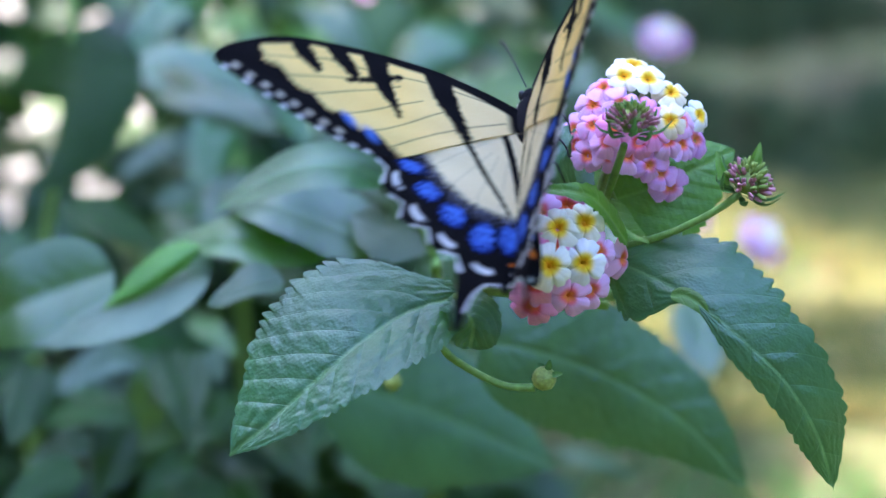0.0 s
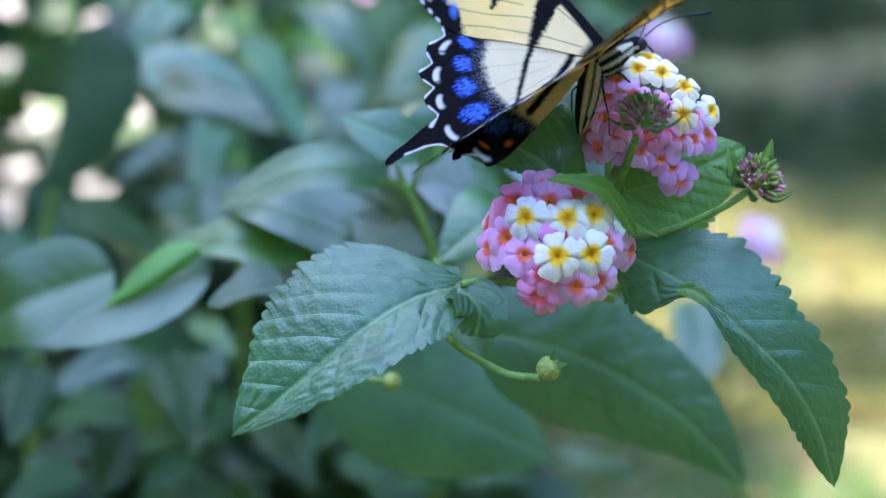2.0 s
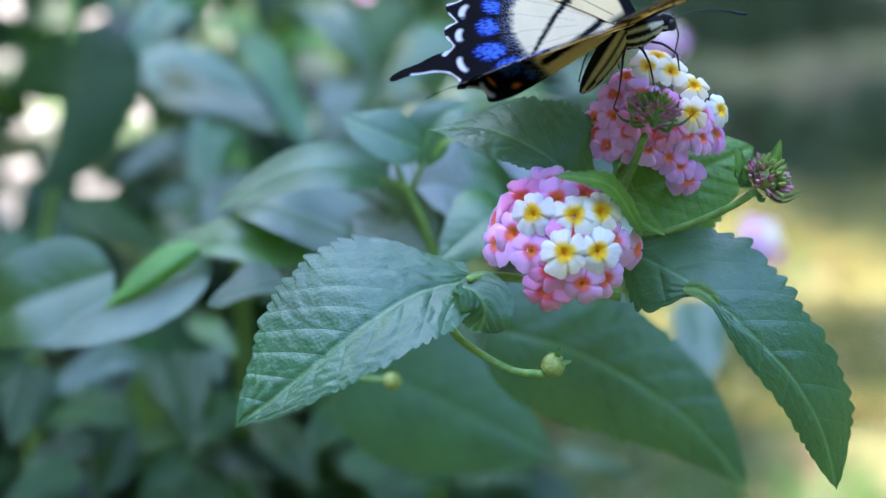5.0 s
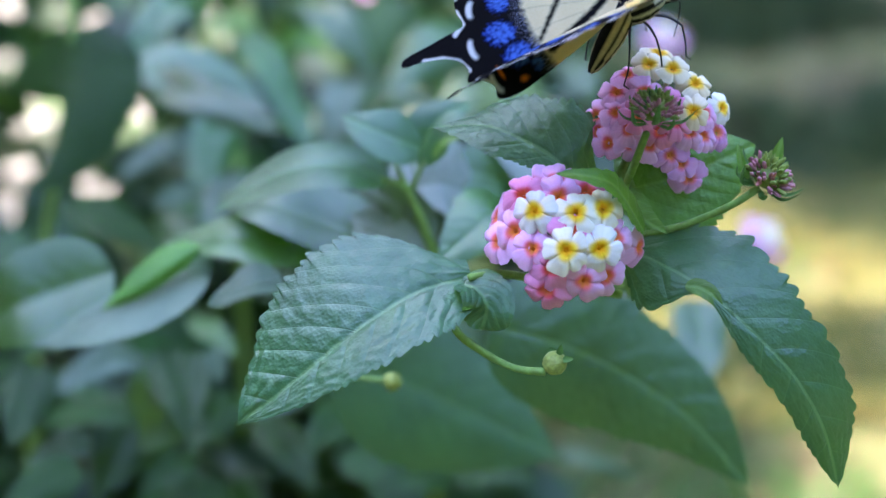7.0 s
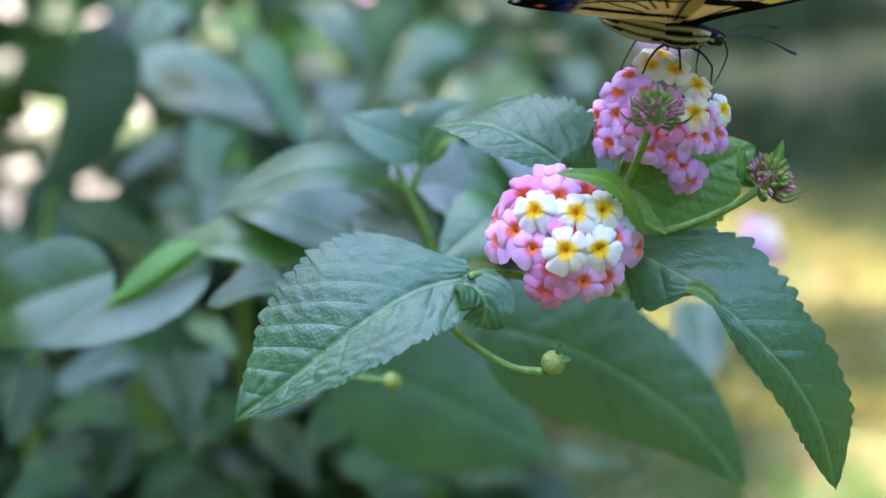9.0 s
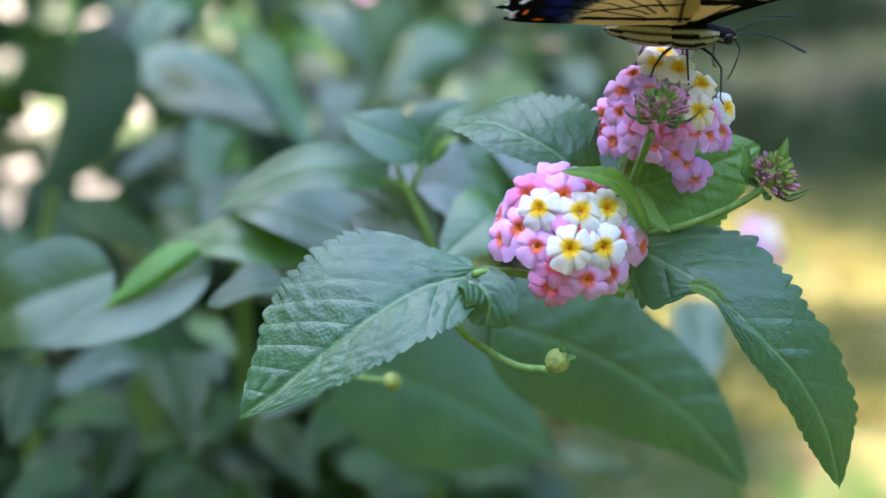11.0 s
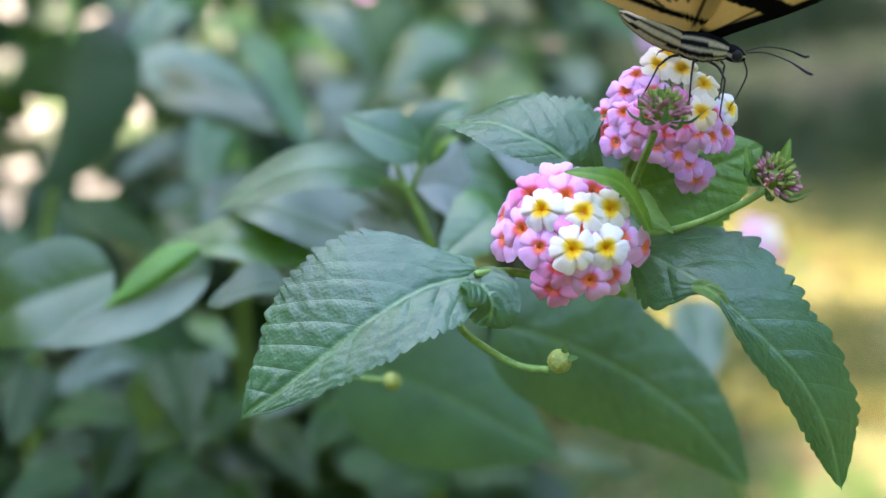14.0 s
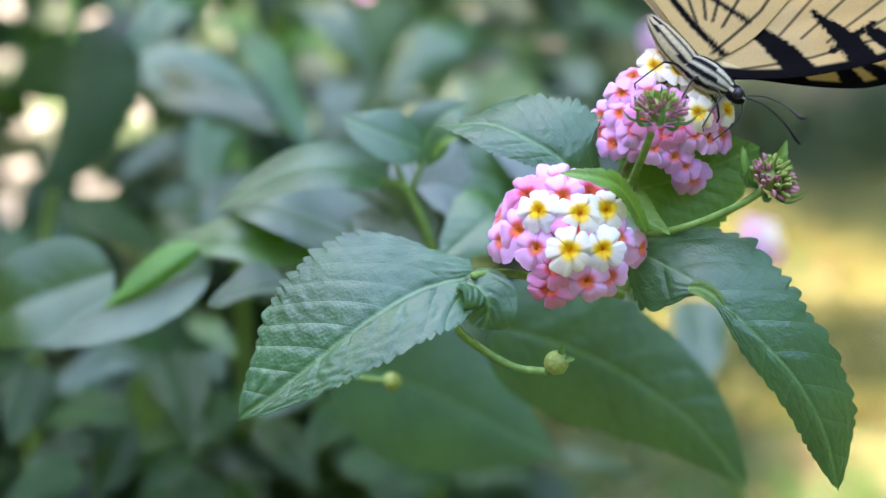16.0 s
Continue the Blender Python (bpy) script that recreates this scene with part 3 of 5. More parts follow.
    # leaf behind the upper flower head, its back light put into a brighter green
    leaf_part(branch, [(0.0366, 0.3830, 0.8925), (0.0447, 0.3855, 0.8931), (0.0539, 0.3885, 0.8949), (0.0651, 0.3922, 0.8982)], 0.0128, (0.099, -0.760, 0.640), LEAF_YOUNG_OR_LIT,
              fold=(0, 0), teeth=18, rows=150, cols=18, veins=7, pucker=0.0005, seed=9)
    # small young leaves at the joint
    leaf_part(branch, [(0.0408, 0.3687, 0.8898), (0.0349, 0.3629, 0.9013), (0.0296, 0.3611, 0.9046), (0.0231, 0.3623, 0.9050)], 0.0027, (0.30, -0.55, 0.78), LEAF_YOUNG_OR_LIT,
              fold=(8, 8), teeth=9, rows=90, cols=10, veins=6, pucker=0.0003, bite_depth=0.3, shape=(0.4, 0.7), seed=11)
    leaf_part(branch, [(0.0379, 0.3796, 0.8945), (0.0402, 0.3727, 0.8914), (0.0446, 0.3668, 0.8904)], 0.0030, (0.100, -0.484, 0.869), LEAF_YOUNG_OR_LIT,
              teeth=8, rows=50, cols=8, veins=5, pucker=0.0003, seed=13)
    # darker leaves below, out of the light
    leaf_part(branch, [(0.0117, 0.4276, 0.8415), (0.0281, 0.4306, 0.8348), (0.0443, 0.4325, 0.8251), (0.0593, 0.4312, 0.8139), (0.0728, 0.4268, 0.7985)], 0.0162, (-0.101, -0.666, 0.739),
              fold=(10, -6), teeth=26, rows=160, cols=18, veins=8, pucker=0.0004, shape=(0.36, 0.9), sides=(1.05, 1.0), seed=15)
    leaf_part(branch, [(-0.0260, 0.4658, 0.8149), (-0.0091, 0.4682, 0.8057), (0.0081, 0.4702, 0.7957), (0.0301, 0.4706, 0.7822)], 0.0199, (0.000, -0.712, 0.702), LEAF,
              fold=(4, 4), teeth=20, rows=70, cols=10, veins=8, pucker=0.0004, seed=17)

    flower_head(branch, (0.0250, 0.3698, 0.8873), (-0.050, -0.900, 0.433), 0.0139,
                [(-0.39, 0.39, WHITE), (0.165, 0.37, WHITE), (0.50, 0.40, WHITE), (0.03, -0.13, WHITE), (0.46, -0.11, WHITE),
                 (-0.08, 0.68, PINK), (-0.47, -0.12, PINK), (0.74, 0.05, PINK), (0.28, -0.57, PINK), (0.64, -0.53, PINK),
                 (-0.96, 0.38, PINK), (-0.73, 0.15, PINK), (-0.94, 0.0, PINK), (-0.80, 0.59, PINK), (-0.58, 0.66, DEEP),
                 (0.33, 0.74, DEEP), (-0.42, 0.86, PINK), (-0.24, -0.70, DEEP), (1.12, -0.07, PINK), (-0.12, 0.92, PINK), (0.10, 0.12, DEEP), (-0.2, -0.42, DEEP)],
                "pink lantana flower head with white and yellow centre florets", 1.02, 1)
    flower_head(branch, (0.0436, 0.3884, 0.9045), (0.050, -0.858, 0.512), 0.0140,
                [(-0.10, 0.70, CREAMY), (0.22, 0.62, CREAMY), (0.52, 0.40, CREAMY), (0.90, 0.10, WHITE), (0.42, -0.02, CREAMY), (0.10, 0.92, CREAMY),
                 (-0.42, 0.66, PINK), (-0.62, 0.40, PINK), (-0.22, 0.30, PINK), (-0.66, 0.06, PINK), (-0.34, -0.04, DEEP), (-0.92, 0.10, PINK),
                 (0.40, -0.30, PINK), (0.70, 0.00, PINK), (0.94, -0.22, LILAC), (0.30, -0.72, LILAC), (0.46, -0.86, LILAC), (0.12, -0.62, LILAC), (0.10, 0.12, DEEP),
                 (-0.04, -0.30, DEEP), (-0.90, -0.16, PINK), (-0.74, -0.36, PINK), (-0.46, -0.44, PINK), (0.66, -0.34, PINK), (0.18, -0.16, DEEP), (-0.48, -0.22, PINK), (-0.20, -0.48, PINK)],
                "pink lantana flower head with creamy top florets", 0.84, 2, (0.050, -0.688, 0.724))
    bud_head(branch, (0.0418, 0.3661, 0.9158), (0.101, 0.060, 0.982), 0.0045, 3)
    bud_head(branch, (0.0641, 0.3693, 0.9006), (0.50, -0.20, 0.86), 0.0046, 4)

    leaf_part(branch, [(0.0650, 0.3707, 0.9016), (0.0659, 0.3709, 0.9045), (0.0669, 0.3721, 0.9073)], 0.0011, (0.105, -0.734, 0.671), LEAF_YOUNG_OR_LIT, teeth=4, rows=24, cols=4, veins=3, pucker=0.0001, seed=61)
    leaf_part(branch, [(0.0605, 0.3690, 0.9002), (0.0588, 0.3693, 0.9034), (0.0583, 0.3708, 0.9067)], 0.0009, (0.105, -0.734, 0.671), LEAF_YOUNG_OR_LIT, teeth=4, rows=24, cols=4, veins=3, pucker=0.0001, seed=62)
    r = 0.0024
    fruit = part("green_fruit", blob((0.0227, 0.3585, 0.8669), (np.array((1.000, 0.000, 0.000)) * r, np.array((0.000, 0.407, 0.914)) * r, np.array((0.000, -0.914, 0.407)) * r), 18, 12, 0.05, 6), BERRY, branch,
                 "small unripe green lantana fruit")
    for p, q in (((0.0234, 0.3573, 0.8691), (0.0239, 0.3572, 0.8714)), ((0.0240, 0.3570, 0.8684), (0.0260, 0.3562, 0.8690)), ((0.0230, 0.3592, 0.8685), (0.0218, 0.3598, 0.8697))):
        geo, attrs = leaf_geo([p, q], 0.0006, (0.000, -0.758, 0.652), teeth=1, rows=8, cols=2, veins=2, pucker=0)
        part("sepal", geo, BRACT, fruit, attrs=attrs)


flowering_branch()


# ---- the shrub behind ----
shrub = thing("lantana_shrub", (-0.15, 0.85, 0.0), "dense lantana shrub with toothed blue-green leaves", "shrub")


LEAF_SIZE = 0.04


def shrub_leaf_meshes(mat, count, first):
    """Toothed ovate leaves of natural size, each folded and curled a little differently."""
    out = []
    for s in range(first, first + count):
        rng = np.random.RandomState(40 + s)
        k = LEAF_SIZE
        d, bow = rng.uniform(-0.26, 0.06), rng.uniform(0.02, 0.09)
        geo, attrs = leaf_geo([(0, 0, 0), (rng.uniform(-0.05, 0.05) * k, 0.45 * k, bow * k), (0, k, d * k)], (0.31 + 0.03 * rng.uniform(-1, 1)) * k, (0, 0, 1),
                              fold=(rng.uniform(2, 28), rng.uniform(2, 28)), teeth=19, rows=76, cols=9, veins=7, pucker=0.0006, seed=40 + s, droop=0.28, wave=0.10,
                              shape=(0.40, 0.86), bite_depth=0.13)
        out.append(mesh_of("leaf", geo[0], geo[1], mat, attrs=attrs))
    return out


SHRUB_LEAVES = {"green": shrub_leaf_meshes(LEAF_FAR, 6, 0), "pale": shrub_leaf_meshes(LEAF_PALE, 3, 6), "skylit": shrub_leaf_meshes(LEAF_SKYLIT, 2, 6), "sunlit_green": shrub_leaf_meshes(LEAF_YOUNG_OR_LIT, 2, 9), "dark": shrub_leaf_meshes(LEAF_SHADED, 3, 11)}


def low_leaf(seed):
    geo, _ = leaf_geo([(0, 0, 0), (0.02, 0.5, 0.05), (0, 1.0, -0.08 * seed)], 0.30, (0, 0, 1), fold=(15, 15), teeth=8, rows=17, cols=2, veins=4, pucker=0.0, bite_depth=0.2, wave=0.1, seed=seed)
    return mesh_of("foliage", geo[0], geo[1], LEAF_FAR)


SHRUB_LEAVES_LOW = [low_leaf(s) for s in (1, 2, 3)]


def shrub_leaf(base, tip, normal, width=1.0, look_of="green", pick=0):
    y = Vector(tip) - Vector(base)
    ln = y.length
    y.normalize()
    x = y.cross(Vector(normal)).normalized()
    z = x.cross(y)
    meshes = SHRUB_LEAVES[look_of]
    ob = under(new("leaf", meshes[pick % len(meshes)]), shrub)
    rot = Matrix((x, y, z)).transposed().to_4x4()
    k = ln / LEAF_SIZE
    ob.matrix_basis = Matrix.Translation(Vector(base) - ORIGIN[shrub]) @ rot @ Matrix.Diagonal((k * width, k, k, 1))
    return ob


def shrub_behind():
    # the shoot just behind the branch
    part("stem", tube([(-0.0110, 0.4484, 0.8720), (-0.0081, 0.4457, 0.8660), (-0.0051, 0.4458, 0.8589), (-0.0019, 0.4466, 0.8484), (-0.0016, 0.4383, 0.8493), (-0.0009, 0.4826, 0.8186), (0.0013, 0.5360, 0.7786), (-0.02, 0.72, 0.5), (-0.09, 0.8, 0.25), (-0.15, 0.85, 0)],
                      [0.0006, 0.0009, 0.0010, 0.0011, 0.0012, 0.0013, 0.0015, 0.003, 0.004, 0.006], 10, 70), STEM, shrub)
    part("stalk", tube([(-0.0077, 0.4457, 0.8660), (-0.0055, 0.4457, 0.8709), (-0.0042, 0.4458, 0.8737)], [0.0006, 0.0005, 0.0004], 8, 12), STEM, shrub)
    part("stalk", tube([(-0.0081, 0.4458, 0.8662), (-0.0109, 0.4446, 0.8686), (-0.0145, 0.4441, 0.8699)], [0.0006, 0.0005, 0.0004], 8, 12), STEM, shrub)
    leaf_part(shrub, [(-0.0129, 0.4450, 0.8694), (-0.0213, 0.4444, 0.8729), (-0.0316, 0.4434, 0.8732), (-0.0420, 0.4428, 0.8693), (-0.0528, 0.4420, 0.8627)], 0.0085, (0.000, -0.223, 0.975), fold=(5, 12), teeth=20, rows=80, cols=10, pucker=0.0003, seed=21)
    leaf_part(shrub, [(-0.0051, 0.4461, 0.8768), (-0.0108, 0.4451, 0.8795), (-0.0173, 0.4462, 0.8819), (-0.0232, 0.4491, 0.8835)], 0.0070, (0.101, -0.578, 0.810), fold=(12, 12), teeth=16, rows=70, cols=10, pucker=0.0003, seed=22)
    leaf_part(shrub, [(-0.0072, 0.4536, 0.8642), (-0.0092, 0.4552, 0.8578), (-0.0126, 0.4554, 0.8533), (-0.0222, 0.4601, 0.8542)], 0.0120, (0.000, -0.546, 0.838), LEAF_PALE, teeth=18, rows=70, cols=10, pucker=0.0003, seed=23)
    leaf_part(shrub, [(-0.0065, 0.4555, 0.8634), (-0.0012, 0.4579, 0.8639), (0.0035, 0.4592, 0.8619), (0.0089, 0.4618, 0.8579)], 0.0120, (0.098, -0.543, 0.834), LEAF_SKYLIT, teeth=18, rows=70, cols=10, pucker=0.0003, seed=24)
    leaf_part(shrub, [(-0.0065, 0.4539, 0.8698), (-0.0025, 0.4556, 0.8783), (0.0021, 0.4572, 0.8819), (0.0067, 0.4596, 0.8825)], 0.0060, (0.100, -0.484, 0.869), teeth=16, rows=60, cols=8, pucker=0.0003, seed=25)
    leaf_part(shrub, [(-0.0025, 0.4489, 0.8732), (0.0001, 0.4483, 0.8769), (0.0040, 0.4482, 0.8790)], 0.0022, (0.100, -0.222, 0.970), LEAF_YOUNG_OR_LIT, teeth=6, rows=40, cols=6, pucker=0.0003, seed=26)
    leaf_part(shrub, [(0.0035, 0.4645, 0.8641), (0.0103, 0.4659, 0.8621), (0.0172, 0.4666, 0.8589), (0.0270, 0.4664, 0.8485)], 0.0100, (0.101, -0.578, 0.810), teeth=16, rows=60, cols=8, pucker=0.0003, seed=27)
    leaf_part(shrub, [(-0.0127, 0.4568, 0.8468), (-0.0277, 0.4593, 0.8523), (-0.0412, 0.4612, 0.8567), (-0.0552, 0.4713, 0.8547)], 0.0110, (0.000, -0.358, 0.934), LEAF_FAR, teeth=18, rows=60, cols=8, pucker=0.0005, seed=31)
    leaf_part(shrub, [(-0.0249, 0.4568, 0.8468), (-0.0385, 0.4574, 0.8480), (-0.0521, 0.4579, 0.8492), (-0.0683, 0.4665, 0.8440)], 0.0090, (0.000, -0.358, 0.934), LEAF_FAR, teeth=18, rows=60, cols=8, pucker=0.0005, seed=32)
    leaf_part(shrub, [(-0.0823, 0.4728, 0.8335), (-0.0950, 0.4711, 0.8296), (-0.1077, 0.4691, 0.8251), (-0.1213, 0.4755, 0.8149)], 0.0130, (0.000, -0.780, 0.626), LEAF_FAR, teeth=16, rows=60, cols=8, pucker=0.0005, seed=33)
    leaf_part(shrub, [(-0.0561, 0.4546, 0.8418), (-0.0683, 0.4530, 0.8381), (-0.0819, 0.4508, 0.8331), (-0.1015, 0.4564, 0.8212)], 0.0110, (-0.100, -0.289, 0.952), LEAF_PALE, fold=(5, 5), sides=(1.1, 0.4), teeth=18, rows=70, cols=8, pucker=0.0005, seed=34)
    leaf_part(shrub, [(-0.0577, 0.4541, 0.8480), (-0.0650, 0.4502, 0.8441), (-0.0730, 0.4479, 0.8390), (-0.0814, 0.4481, 0.8344)], 0.0070, (-0.306, -0.734, 0.606), LEAF_YOUNG_OR_LIT, fold=(-50, 0), sides=(0.3, 1.0), teeth=10, rows=50, cols=6, pucker=0.0002, seed=35)
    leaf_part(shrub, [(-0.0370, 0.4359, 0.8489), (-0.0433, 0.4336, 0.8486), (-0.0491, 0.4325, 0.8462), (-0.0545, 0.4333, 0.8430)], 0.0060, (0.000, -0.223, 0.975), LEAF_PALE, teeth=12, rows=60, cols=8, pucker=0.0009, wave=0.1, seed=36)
    # hanging leaf in the shaded copy, its darkness put into the colour
    leaf_part(shrub, [(-0.1113, 0.5930, 0.8576), (-0.1097, 0.5848, 0.8466), (-0.1102, 0.5772, 0.8369), (-0.1138, 0.5700, 0.8255), (-0.1197, 0.5632, 0.8153)], 0.0212, (-0.241, -0.927, 0.286), LEAF_SHADED, "dark green hanging leaf", fold=(0, -14), teeth=20, rows=120, cols=12, pucker=0.0004, seed=37,
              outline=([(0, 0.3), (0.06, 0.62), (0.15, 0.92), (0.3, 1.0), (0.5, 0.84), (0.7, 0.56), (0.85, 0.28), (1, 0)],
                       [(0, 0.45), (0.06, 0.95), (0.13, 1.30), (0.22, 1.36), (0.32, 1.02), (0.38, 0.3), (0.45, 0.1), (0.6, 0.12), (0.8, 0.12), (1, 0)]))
    leaf_part(shrub, [(-0.0982, 0.6263, 0.8340), (-0.0848, 0.6259, 0.8332), (-0.0687, 0.6234, 0.8275), (-0.0540, 0.6194, 0.8185)], 0.0120, (0.000, -0.358, 0.934), LEAF_FAR, teeth=18, rows=60, cols=8, pucker=0.0005, seed=39)
    leaf_part(shrub, [(-0.0804, 0.5360, 0.7786), (-0.0787, 0.5317, 0.7690), (-0.0812, 0.5277, 0.7600), (-0.0869, 0.5244, 0.7526)], 0.0120, (0.203, -0.689, 0.695), LEAF_FAR, teeth=18, rows=60, cols=8, pucker=0.0005, seed=45)
    leaf_part(shrub, [(-0.0678, 0.5092, 0.7922), (-0.0668, 0.5070, 0.7872), (-0.0671, 0.5044, 0.7816), (-0.0686, 0.5019, 0.7759)], 0.0035, (-0.206, -0.722, 0.660), LEAF_PALE, teeth=10, rows=40, cols=6, pucker=0.0004, seed=46)
    leaf_part(shrub, [(-0.0637, 0.5095, 0.7929), (-0.0617, 0.5076, 0.7887), (-0.0606, 0.5057, 0.7844)], 0.0030, (0.206, -0.722, 0.660), LEAF_PALE, teeth=10, rows=40, cols=6, pucker=0.0004, seed=47)
    stalk = part("stalk", tube([(-0.0237, 0.4227, 0.8316), (-0.0184, 0.4194, 0.8315), (-0.0126, 0.4172, 0.8316)], [0.0006, 0.0006, 0.0007], 8, 14), STEM, shrub)
    part("green_fruit", blob((-0.0115, 0.4172, 0.8315), ((0.0021, 0, 0), (0, 0.0021, 0), (0, 0, 0.0021)), 18, 12, 0.05, 8), BERRY, shrub, "small unripe green lantana fruit")
    # leaves further back, placed to fit the camera's view; dark ones stand for shade
    shrub_leaf((-0.0947, 0.6248, 0.8308), (-0.0490, 0.5919, 0.8304), (0.00, -0.57, 0.82), 0.49, "green", 0)
    shrub_leaf((-0.0653, 0.6690, 0.8317), (-0.0407, 0.6272, 0.8115), (0.30, -0.54, 0.79), 0.54, "green", 1)
    shrub_leaf((0.0107, 0.7277, 0.8160), (-0.0230, 0.6890, 0.8028), (-0.10, -0.56, 0.82), 0.65, "green", 2)
    shrub_leaf((-0.0558, 0.7509, 0.8189), (-0.0245, 0.7037, 0.8111), (0.10, -0.56, 0.82), 0.50, "green", 3)
    shrub_leaf((-0.0281, 0.6905, 0.8061), (-0.0410, 0.6552, 0.8005), (-0.30, -0.54, 0.79), 0.64, "pale", 4)
    shrub_leaf((-0.0590, 0.7590, 0.7878), (-0.0338, 0.7288, 0.7938), (0.00, -0.57, 0.82), 0.39, "pale", 5)
    shrub_leaf((-0.0289, 0.6967, 0.7954), (-0.0023, 0.6796, 0.8062), (0.00, -0.57, 0.82), 0.50, "green", 6)
    shrub_leaf((-0.0760, 0.6968, 0.7958), (-0.0812, 0.6490, 0.7866), (0.20, -0.55, 0.81), 0.66, "green", 7)
    shrub_leaf((-0.0895, 0.6919, 0.7848), (-0.1134, 0.6692, 0.7828), (0.00, -0.57, 0.82), 0.51, "pale", 8)
    shrub_leaf((-0.0833, 0.6744, 0.8438), (-0.1017, 0.6398, 0.8397), (-0.10, -0.56, 0.82), 0.65, "green", 9)
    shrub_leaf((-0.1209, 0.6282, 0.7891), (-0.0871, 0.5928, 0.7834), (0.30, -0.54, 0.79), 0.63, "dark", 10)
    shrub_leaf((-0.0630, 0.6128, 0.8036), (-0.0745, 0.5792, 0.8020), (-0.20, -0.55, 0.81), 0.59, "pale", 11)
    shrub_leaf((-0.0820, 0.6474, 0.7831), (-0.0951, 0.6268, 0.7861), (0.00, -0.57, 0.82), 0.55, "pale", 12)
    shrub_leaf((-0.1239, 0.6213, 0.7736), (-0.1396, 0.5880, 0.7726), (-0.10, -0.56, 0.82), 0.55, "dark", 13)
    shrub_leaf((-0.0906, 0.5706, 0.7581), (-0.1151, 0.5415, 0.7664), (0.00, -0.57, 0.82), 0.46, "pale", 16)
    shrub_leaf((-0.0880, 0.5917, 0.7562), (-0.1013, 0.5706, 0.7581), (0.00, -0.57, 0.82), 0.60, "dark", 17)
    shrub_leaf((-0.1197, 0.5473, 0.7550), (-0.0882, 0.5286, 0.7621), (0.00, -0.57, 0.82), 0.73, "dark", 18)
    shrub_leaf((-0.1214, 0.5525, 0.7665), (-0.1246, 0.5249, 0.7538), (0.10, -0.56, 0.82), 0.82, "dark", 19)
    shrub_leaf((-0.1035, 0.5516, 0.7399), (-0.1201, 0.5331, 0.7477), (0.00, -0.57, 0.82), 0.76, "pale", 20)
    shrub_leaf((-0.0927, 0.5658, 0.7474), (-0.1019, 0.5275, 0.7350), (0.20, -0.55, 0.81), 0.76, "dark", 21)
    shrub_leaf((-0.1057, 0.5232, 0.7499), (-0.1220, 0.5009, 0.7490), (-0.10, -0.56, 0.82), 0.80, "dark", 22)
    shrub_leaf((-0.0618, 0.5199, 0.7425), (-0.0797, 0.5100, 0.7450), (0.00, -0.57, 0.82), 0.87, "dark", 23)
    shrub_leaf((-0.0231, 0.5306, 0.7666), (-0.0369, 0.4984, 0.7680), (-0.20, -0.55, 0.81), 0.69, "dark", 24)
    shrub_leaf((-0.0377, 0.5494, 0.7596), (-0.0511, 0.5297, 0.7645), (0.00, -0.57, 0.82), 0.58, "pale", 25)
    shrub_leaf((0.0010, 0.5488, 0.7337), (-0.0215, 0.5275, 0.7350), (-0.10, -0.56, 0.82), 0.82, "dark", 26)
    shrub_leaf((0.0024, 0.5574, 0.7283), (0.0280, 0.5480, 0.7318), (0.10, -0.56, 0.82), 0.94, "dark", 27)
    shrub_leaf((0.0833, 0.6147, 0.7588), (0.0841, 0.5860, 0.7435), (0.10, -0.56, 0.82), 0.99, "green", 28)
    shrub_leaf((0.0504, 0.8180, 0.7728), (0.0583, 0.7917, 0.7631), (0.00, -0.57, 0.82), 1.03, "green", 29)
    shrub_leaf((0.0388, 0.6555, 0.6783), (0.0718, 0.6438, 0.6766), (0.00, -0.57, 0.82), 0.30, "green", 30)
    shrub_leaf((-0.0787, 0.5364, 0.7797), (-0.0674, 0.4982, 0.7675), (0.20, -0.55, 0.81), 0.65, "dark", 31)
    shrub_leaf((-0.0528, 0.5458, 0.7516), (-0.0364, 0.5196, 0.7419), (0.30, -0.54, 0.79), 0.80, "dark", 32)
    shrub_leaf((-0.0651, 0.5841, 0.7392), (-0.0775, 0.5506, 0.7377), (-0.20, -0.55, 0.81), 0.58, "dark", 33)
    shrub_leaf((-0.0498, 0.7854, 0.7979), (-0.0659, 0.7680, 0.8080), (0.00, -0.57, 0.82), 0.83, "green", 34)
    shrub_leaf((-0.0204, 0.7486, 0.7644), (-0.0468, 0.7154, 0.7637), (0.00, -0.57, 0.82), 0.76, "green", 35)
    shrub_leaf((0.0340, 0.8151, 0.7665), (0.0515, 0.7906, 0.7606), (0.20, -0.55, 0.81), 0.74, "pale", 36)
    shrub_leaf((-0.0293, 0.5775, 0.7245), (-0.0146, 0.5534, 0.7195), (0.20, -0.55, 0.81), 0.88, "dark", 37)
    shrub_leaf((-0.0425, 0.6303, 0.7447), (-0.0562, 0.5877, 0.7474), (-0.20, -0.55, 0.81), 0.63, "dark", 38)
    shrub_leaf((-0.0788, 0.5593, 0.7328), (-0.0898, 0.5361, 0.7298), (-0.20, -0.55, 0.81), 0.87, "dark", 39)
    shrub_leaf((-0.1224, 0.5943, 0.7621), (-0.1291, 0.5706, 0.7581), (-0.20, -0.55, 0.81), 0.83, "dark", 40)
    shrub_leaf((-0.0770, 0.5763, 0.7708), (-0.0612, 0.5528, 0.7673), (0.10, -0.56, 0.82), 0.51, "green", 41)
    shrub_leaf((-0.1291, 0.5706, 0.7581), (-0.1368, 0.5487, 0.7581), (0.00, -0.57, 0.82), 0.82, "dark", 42)
